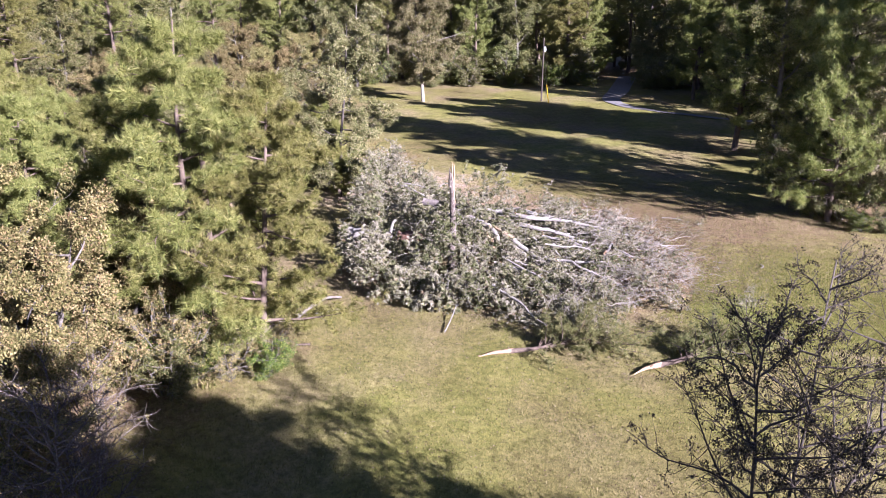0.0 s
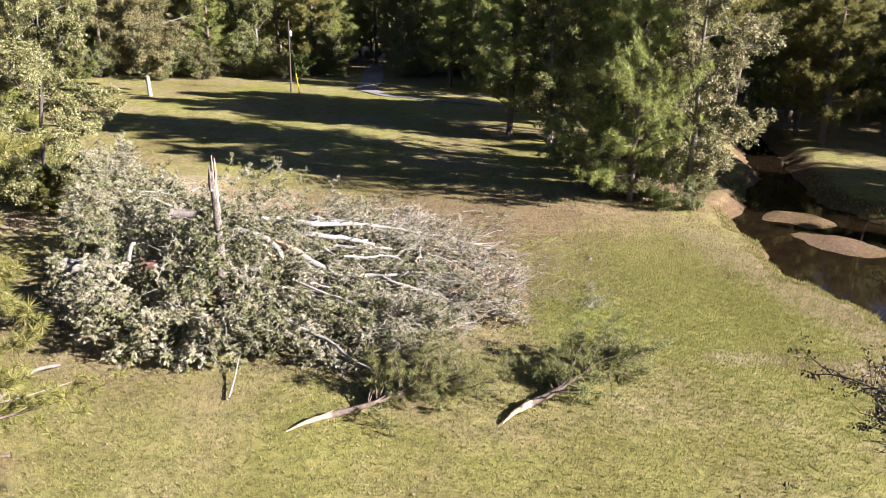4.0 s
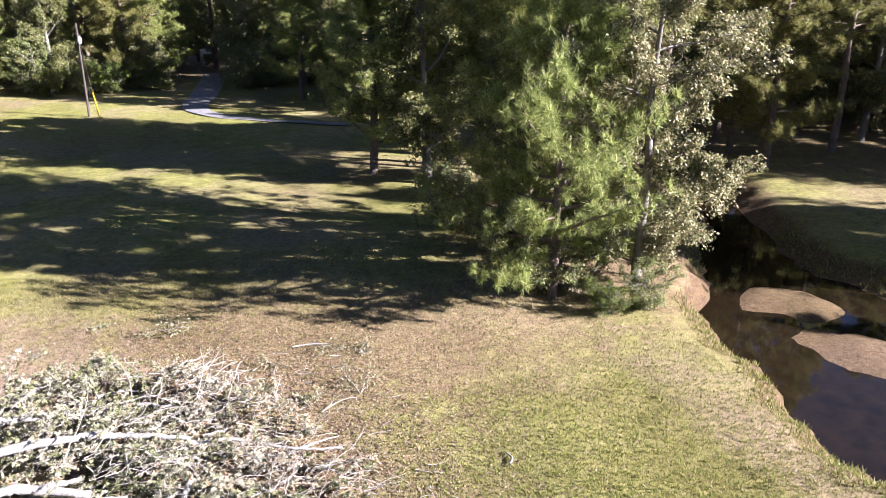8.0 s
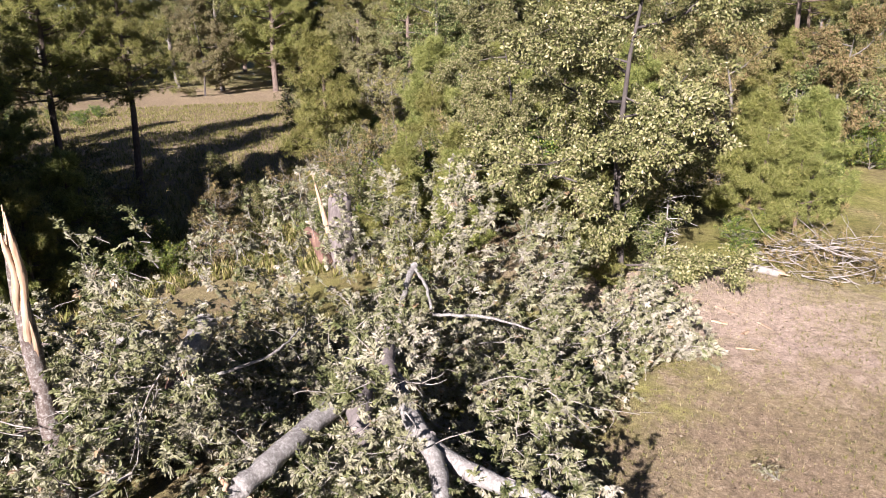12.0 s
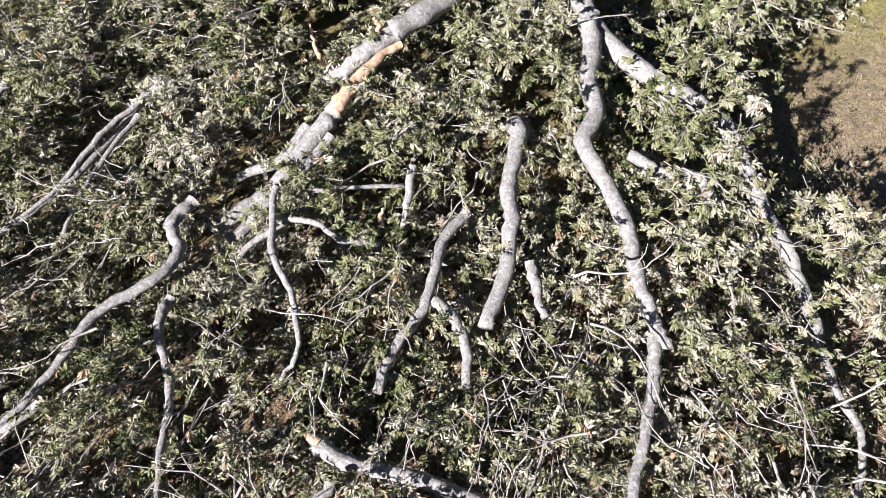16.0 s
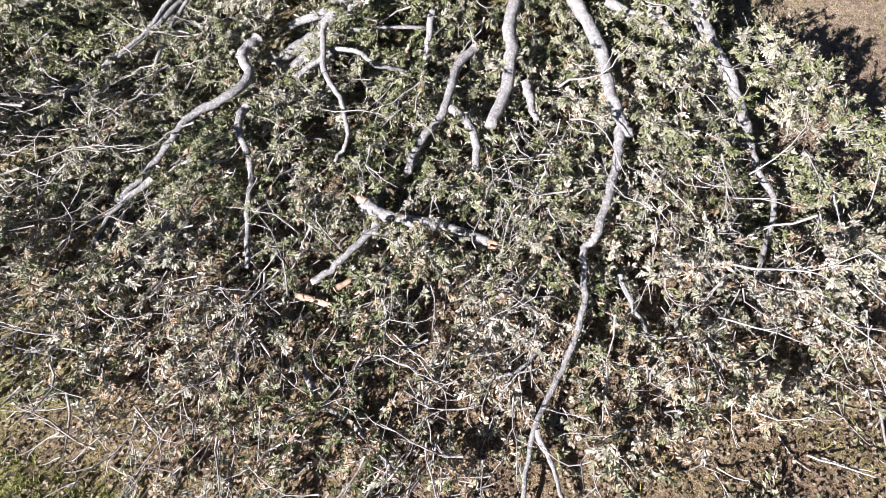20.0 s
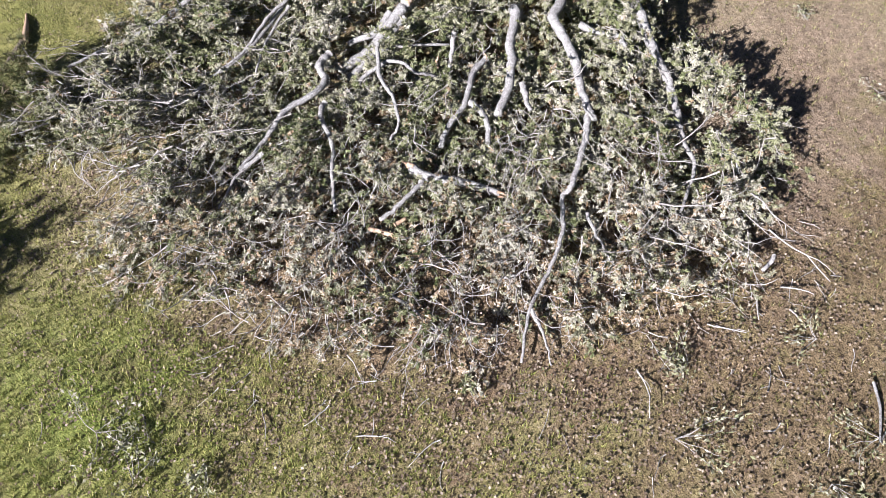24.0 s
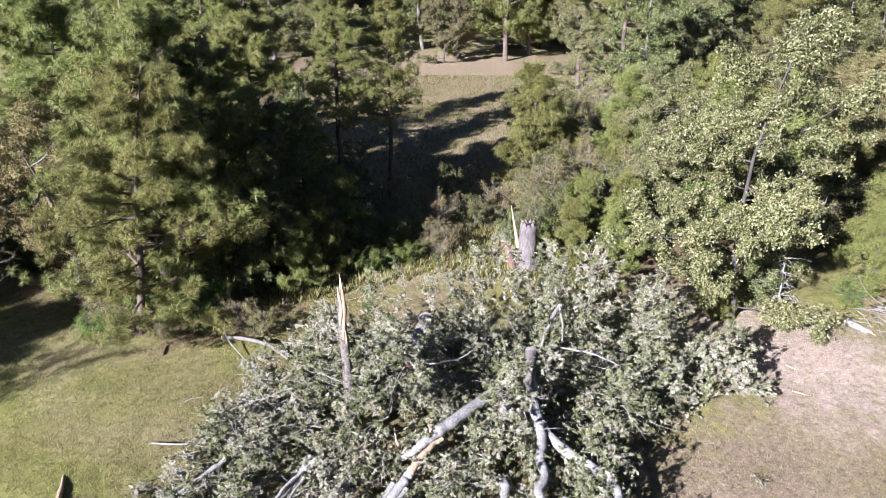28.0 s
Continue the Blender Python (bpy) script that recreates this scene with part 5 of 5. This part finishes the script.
def pine_top(name, x, y, turn, size, base, label):
    """A snapped pine top lying on the grass."""
    root = empty(name, (x, y, float(ground_z(x, y))), label=label, category="fallen branch")
    t = Tubes()
    spine = smooth_line([(-1.9 * size, 0.1, 0.12), (-0.6 * size, 0.0, 0.3), (1.0 * size, 0.15, 0.5), (2.6 * size, -0.1, 0.55)], 5)
    t.add(spine, np.linspace(base, 0.03, len(spine)), 8, 0.08)
    at, way = [], []
    for k in range(74):
        i = rng.integers(5, len(spine))
        d = np.array((rng.uniform(0.1, 1.0), rng.uniform(-0.7, 1.3), rng.uniform(-0.15, 0.5)))
        tw = wander(spine[i], d, rng.uniform(0.7, 2.4) * size, 4, 0.2, 0.0)
        tw[:, 2] = np.maximum(tw[:, 2], 0.08)
        t.add(tw, np.linspace(0.03, 0.01, 5), 4)
        for j in (2, 3, 4, 4):
            for _ in range(3):
                at.append(tw[j] + rng.normal(0, 0.14, 3))
                way.append(tw[j] - tw[j - 1] + rng.normal(0, 0.12, 3))
    at = np.array(at)
    at[:, 2] = np.maximum(at[:, 2], 0.1)
    sv, sf = needle_shape()
    v, f = stamp(sv, sf, at, frames_for(np.array(way)), rng.uniform(0.7, 1.2, len(at)) * 0.27)
    part_of("stem", t.mesh("pine_top_stem", BARK_PINE), root)
    part_of("needles", mesh_of("pine_top_needles", v, f, FALLEN_NEEDLE), root, "dull green needles", "stuff")
    s = Tubes()
    s.add(smooth_line([(-3.3 * size, -0.25, 0.06), (-2.6 * size, -0.05, 0.14), (-1.7 * size, 0.1, 0.14)], 4), np.linspace(0.02, base * 1.1, 9), 6, 0.2)
    part_of("torn_end", s.mesh("torn_end", RAW_WOOD), root, "long pale torn end")
    root.rotation_euler = (0, 0, radians(turn))
    return root


pine_top("fallen_pine_top", 0.6, -8.8, 9, 1.05, 0.12, "snapped pine top with a pale torn end on the grass")
pine_top("fallen_pine_top", 7.0, -9.2, 22, 0.95, 0.14, "second snapped pine top lying on the grass")


def leafy_sprig(x, y, size, label, up=0.5, leaves=90, mat=None):
    """A torn-off leafy branch lying on the ground."""
    root = empty("leafy_branch", (x, y, float(ground_z(x, y))), label=label, category="fallen branch")
    t = Tubes()
    a0 = rng.uniform(0, 6.28)
    at, lw = [], []
    for k in range(5):
        a = a0 + rng.normal(0, 0.9)
        tw = wander((0, 0, 0.04), (math.cos(a), math.sin(a), up * rng.uniform(0.2, 1)), size * rng.uniform(0.6, 1.1), 4, 0.2)
        tw[:, 2] = np.maximum(tw[:, 2], 0.03)
        t.add(tw, np.linspace(0.01, 0.004, 5), 4)
        for _ in range(leaves // 3):
            j = rng.integers(2, 5)
            at.append(tw[j] + rng.normal(0, 0.09 * size + 0.03, 3))
            lw.append(tw[j] - tw[j - 1] + rng.normal(0, 0.2, 3))
    at = np.array(at)
    at[:, 2] = np.maximum(at[:, 2], 0.05)
    v, f = stamp(LOBE_V, LOBE_F, at, frames_for(np.array(lw)), rng.uniform(0.7, 1.25, len(at)) * 0.12)
    part_of("stem", t.mesh("sprig_stem", BARK_TWIG), root)
    me = mesh_of("sprig_leaves", v, f, mat or OAK_LEAF)
    me.attributes.new("tone", "FLOAT", "POINT").data.foreach_set("value", np.repeat(rng.uniform(0.2, 0.7, len(at)), len(LOBE_V)).astype(np.float32))
    part_of("leaves", me, root, "", "stuff")


for x, y, s, lab, up, nl in ((4.9, 16.6, 1.3, "broken leafy oak branch standing on the grass", 0.9, 220), (10.5, 12.9, 0.9, "small green broken branch on the grass", 0.3, 80),
                             (11.5, 11.7, 0.8, "dark withered branch on the grass", 0.3, 90), (10.7, 8.9, 1.2, "withered twiggy branch on the grass", 0.3, 130),
                             (9.0, 9.4, 0.9, "withered leafy branch on the grass", 0.4, 150), (9.5, 21.7, 1.1, "broken branch in the tree shade", 0.7, 120),
                             (0.2, 15.9, 0.6, "withered twig on the grass", 0.3, 60), (2.3, 17.9, 0.6, "withered twig on the grass", 0.2, 60),
                             (-3.0, 14.7, 0.5, "small green seedling in the grass", 0.7, 50), (-2.9, 21.8, 0.5, "small green weed in the grass", 0.5, 50),
                             (-1.0, 11.7, 1.2, "leafy branch standing by the heap", 1.0, 160), (11.1, -2.6, 1.1, "pile of withered leafy twigs on the grass", 0.3, 160),
                             (12.0, -1.6, 0.9, "withered leafy twigs on the grass", 0.3, 110), (11.6, -0.3, 0.8, "withered leafy twigs on the grass", 0.3, 90),
                             (7.4, 10.6, 0.8, "withered leafy twigs on the grass", 0.3, 90), (8.3, 12.2, 0.7, "withered leafy twigs on the grass", 0.3, 70)):
    leafy_sprig(x, y, s, lab, up, nl)


def brush_pile():
    root = empty("brush_pile", (-14.3, 26.0, 0), label="pile of dead pine boughs and grey brushwood", category="brush pile")
    t = Tubes()
    at, way = [], []
    for _ in range(230):
        a, d = rng.uniform(0, 6.28), rng.uniform(0, 1) ** 0.6
        c = np.array((3.6 * d * math.cos(a), 2.3 * d * math.sin(a), (1 - d) * 1.3 * rng.uniform(0.2, 1) + 0.08))
        tw = wander(c, rng.normal(0, 1, 3) * (1, 0.7, 0.22), rng.uniform(0.8, 2.2), 4, 0.15)
        tw[:, 2] = np.maximum(tw[:, 2], 0.04)
        t.add(tw, np.linspace(rng.uniform(0.012, 0.04), 0.008, 5), 4)
        if rng.uniform() < 0.5:
            for _ in range(4):
                at.append(tw[-1] + rng.normal(0, 0.2, 3))
                way.append(tw[-1] - tw[-2] + rng.normal(0, 0.3, 3))
    at = np.array(at)
    at[:, 2] = np.maximum(at[:, 2], 0.1)
    sv, sf = needle_shape()
    v, f = stamp(sv, sf, at, frames_for(np.array(way)), rng.uniform(0.7, 1.2, len(at)) * 0.3)
    part_of("brushwood", t.mesh("brushwood", BARK_TWIG), root, "grey dead sticks", "stuff")
    part_of("needles", mesh_of("brush_needles", v, f, DRY_NEEDLE), root, "dry yellowish pine needles", "stuff")
    root.rotation_euler = (0, 0, radians(38))


brush_pile()


# ---- grass and fallen leaves ----
def scatter(n, xs, ys, density):
    x, y = rng.uniform(*xs, n), rng.uniform(*ys, n)
    ok = rng.uniform(0, 1, n) < density(x, y)
    return x[ok], y[ok]


def creek_clear(x, y):
    return ground_z(x, y) > -0.75


def grass_stuff(name, mat, n, xs, ys, density, size, label):
    x, y = scatter(n, xs, ys, density)
    sv, sf = [], []
    for k in range(4):
        a, o = k * 1.7, 0.3 + 0.15 * k
        d = np.array((math.cos(a) * o, math.sin(a) * o, 1.0))
        w = np.array((-math.sin(a), math.cos(a), 0)) * 0.075
        sv += [-w, w, d * (0.7 + 0.08 * k)]
        sf.append((3 * k, 3 * k + 1, 3 * k + 2))
    turn = rng.uniform(0, 6.28, len(x))
    c, s, o = np.cos(turn), np.sin(turn), 0 * turn
    rot = np.stack([np.stack([c, -s, o], -1), np.stack([s, c, o], -1), np.stack([o, o, o + 1], -1)], -2)
    at = np.stack([x, y, ground_z(x, y) - 0.01], -1)
    v, f = stamp(np.array(sv), [np.array(sf)], at, rot, rng.uniform(0.6, 1.4, len(x)) * size)
    tagged(new(name, mesh_of(name, v, f, mat)), label, "grass", kind="stuff")


def lush_at(x, y):
    return np.exp(-(((x - 16) / 7) ** 2 + ((y + 4) / 10) ** 2)) + np.exp(-(((x - 10.5) / 4) ** 2 + ((y + 1.5) / 5) ** 2)) * 0.8


grass_stuff("meadow_grass", GRASS, 130000, (-17, 24), (-30, 24),
            lambda x, y: 0.75 * (rim_depth(x, y) < 0.3) * creek_clear(x, y) * (1 - 0.8 * np.exp(-(((x + 11) / 5) ** 2 + ((y - 19) / 3.5) ** 2))) * (1 - 0.6 * np.clip(lush_at(x, y), 0, 1)) * (1 - 0.75 * np.exp(-(((x - 8) / 7) ** 4 + ((y - 9) / 6) ** 4))) * (1 - 0.6 * np.exp(-(((x + 2) / 7) ** 4 + ((y - 14) / 4) ** 4))), 0.11, "short dry and green meadow grass")
grass_stuff("lush_grass", LUSH, 70000, (3, 24), (-16, 8), lambda x, y: np.clip(lush_at(x, y), 0, 0.9) * (rim_depth(x, y) < 0.5) * creek_clear(x, y), 0.12, "bright green grass by the creek")
grass_stuff("verge_grass", GRASS, 14000, (20, 28), (-16, 14), lambda x, y: 0.9 * (np.abs(ground_z(x, y) + 0.45) < 0.35) * (x < 27.2), 0.2, "long dry grass on the creek bank")
grass_stuff("bank_rushes", LUSH, 16000, (21, 41), (-15, 20), lambda x, y: 0.6 * (np.abs(ground_z(x, y) + 0.55) < 0.26) * (np.hypot((x - 30.8) / 4.2, (y - 7.5) / 7) > 1), 0.22, "rank green weeds along the water's edge")
grass_stuff("far_verge", GRASS, 16000, (30, 42), (-15, 18), lambda x, y: 0.5 * (np.abs(ground_z(x, y) + 0.5) < 0.4) * (np.hypot((x - 30.8) / 4.2, (y - 7.5) / 7) > 1), 0.24, "long dry grass on the far creek bank")
grass_stuff("bank_weeds", GRASS, 9000, (-27, -12), (-14, 12), lambda x, y: 0.9 * (x < np.interp(y, [-14, -10, -4, 3, 12], [-14, -13.5, -16, -20, -18])), 0.4, "rank dry weeds along the bank")

grass_stuff("field_weeds", GRASS, 34000, (-80, -26), (-26, 18), lambda x, y: 0.9 * (x < -27), 0.28, "tall dry weeds in the old field")


def leaf_fall(n):
    def density(x, y):
        d = rim_depth(x, y)
        patch = np.array([noise.noise((a * 0.9, b * 0.9, 5.0)) + 0.7 * noise.noise((a * 2.6, b * 2.6, 9.0)) for a, b in zip(x, y)])
        near = np.where(d < 0, np.exp(d / np.where(x > 3, 2.2, 1.2)), 1.0) * np.clip(0.55 + 1.3 * patch, 0.05, 1.4)
        east = 0.5 * np.exp(-(((x - 9) / 6) ** 2 + ((y - 7) / 7) ** 2))
        return np.clip(near * np.where(x > -4, 1.0, 0.35) + east + 0.045, 0, 1) * creek_clear(x, y)
    x, y = scatter(n, (-15, 22), (-28, 22), density)
    at = np.stack([x, y, ground_z(x, y) + rng.uniform(0.02, 0.07, len(x))], -1)
    way = rng.normal(0, 1, (len(x), 3)) * (1, 1, 0.35)
    way /= np.linalg.norm(way, axis=1)[:, None]
    up = np.array((0, 0, 1.0)) + rng.normal(0, 0.45, way.shape)
    side = np.cross(way, up)
    side /= np.linalg.norm(side, axis=1)[:, None]
    v, f = stamp(KITE_V * (1.5, 1, 1), KITE_F, at, np.stack([side, way, np.cross(side, way)], -1), rng.uniform(0.035, 0.085, len(x)))
    tagged(new("fallen_leaves", mesh_of("fallen_leaves", v, f, DEAD_LEAF)), "scattered brown and grey fallen oak leaves", "leaf litter", kind="stuff")


leaf_fall(420000)
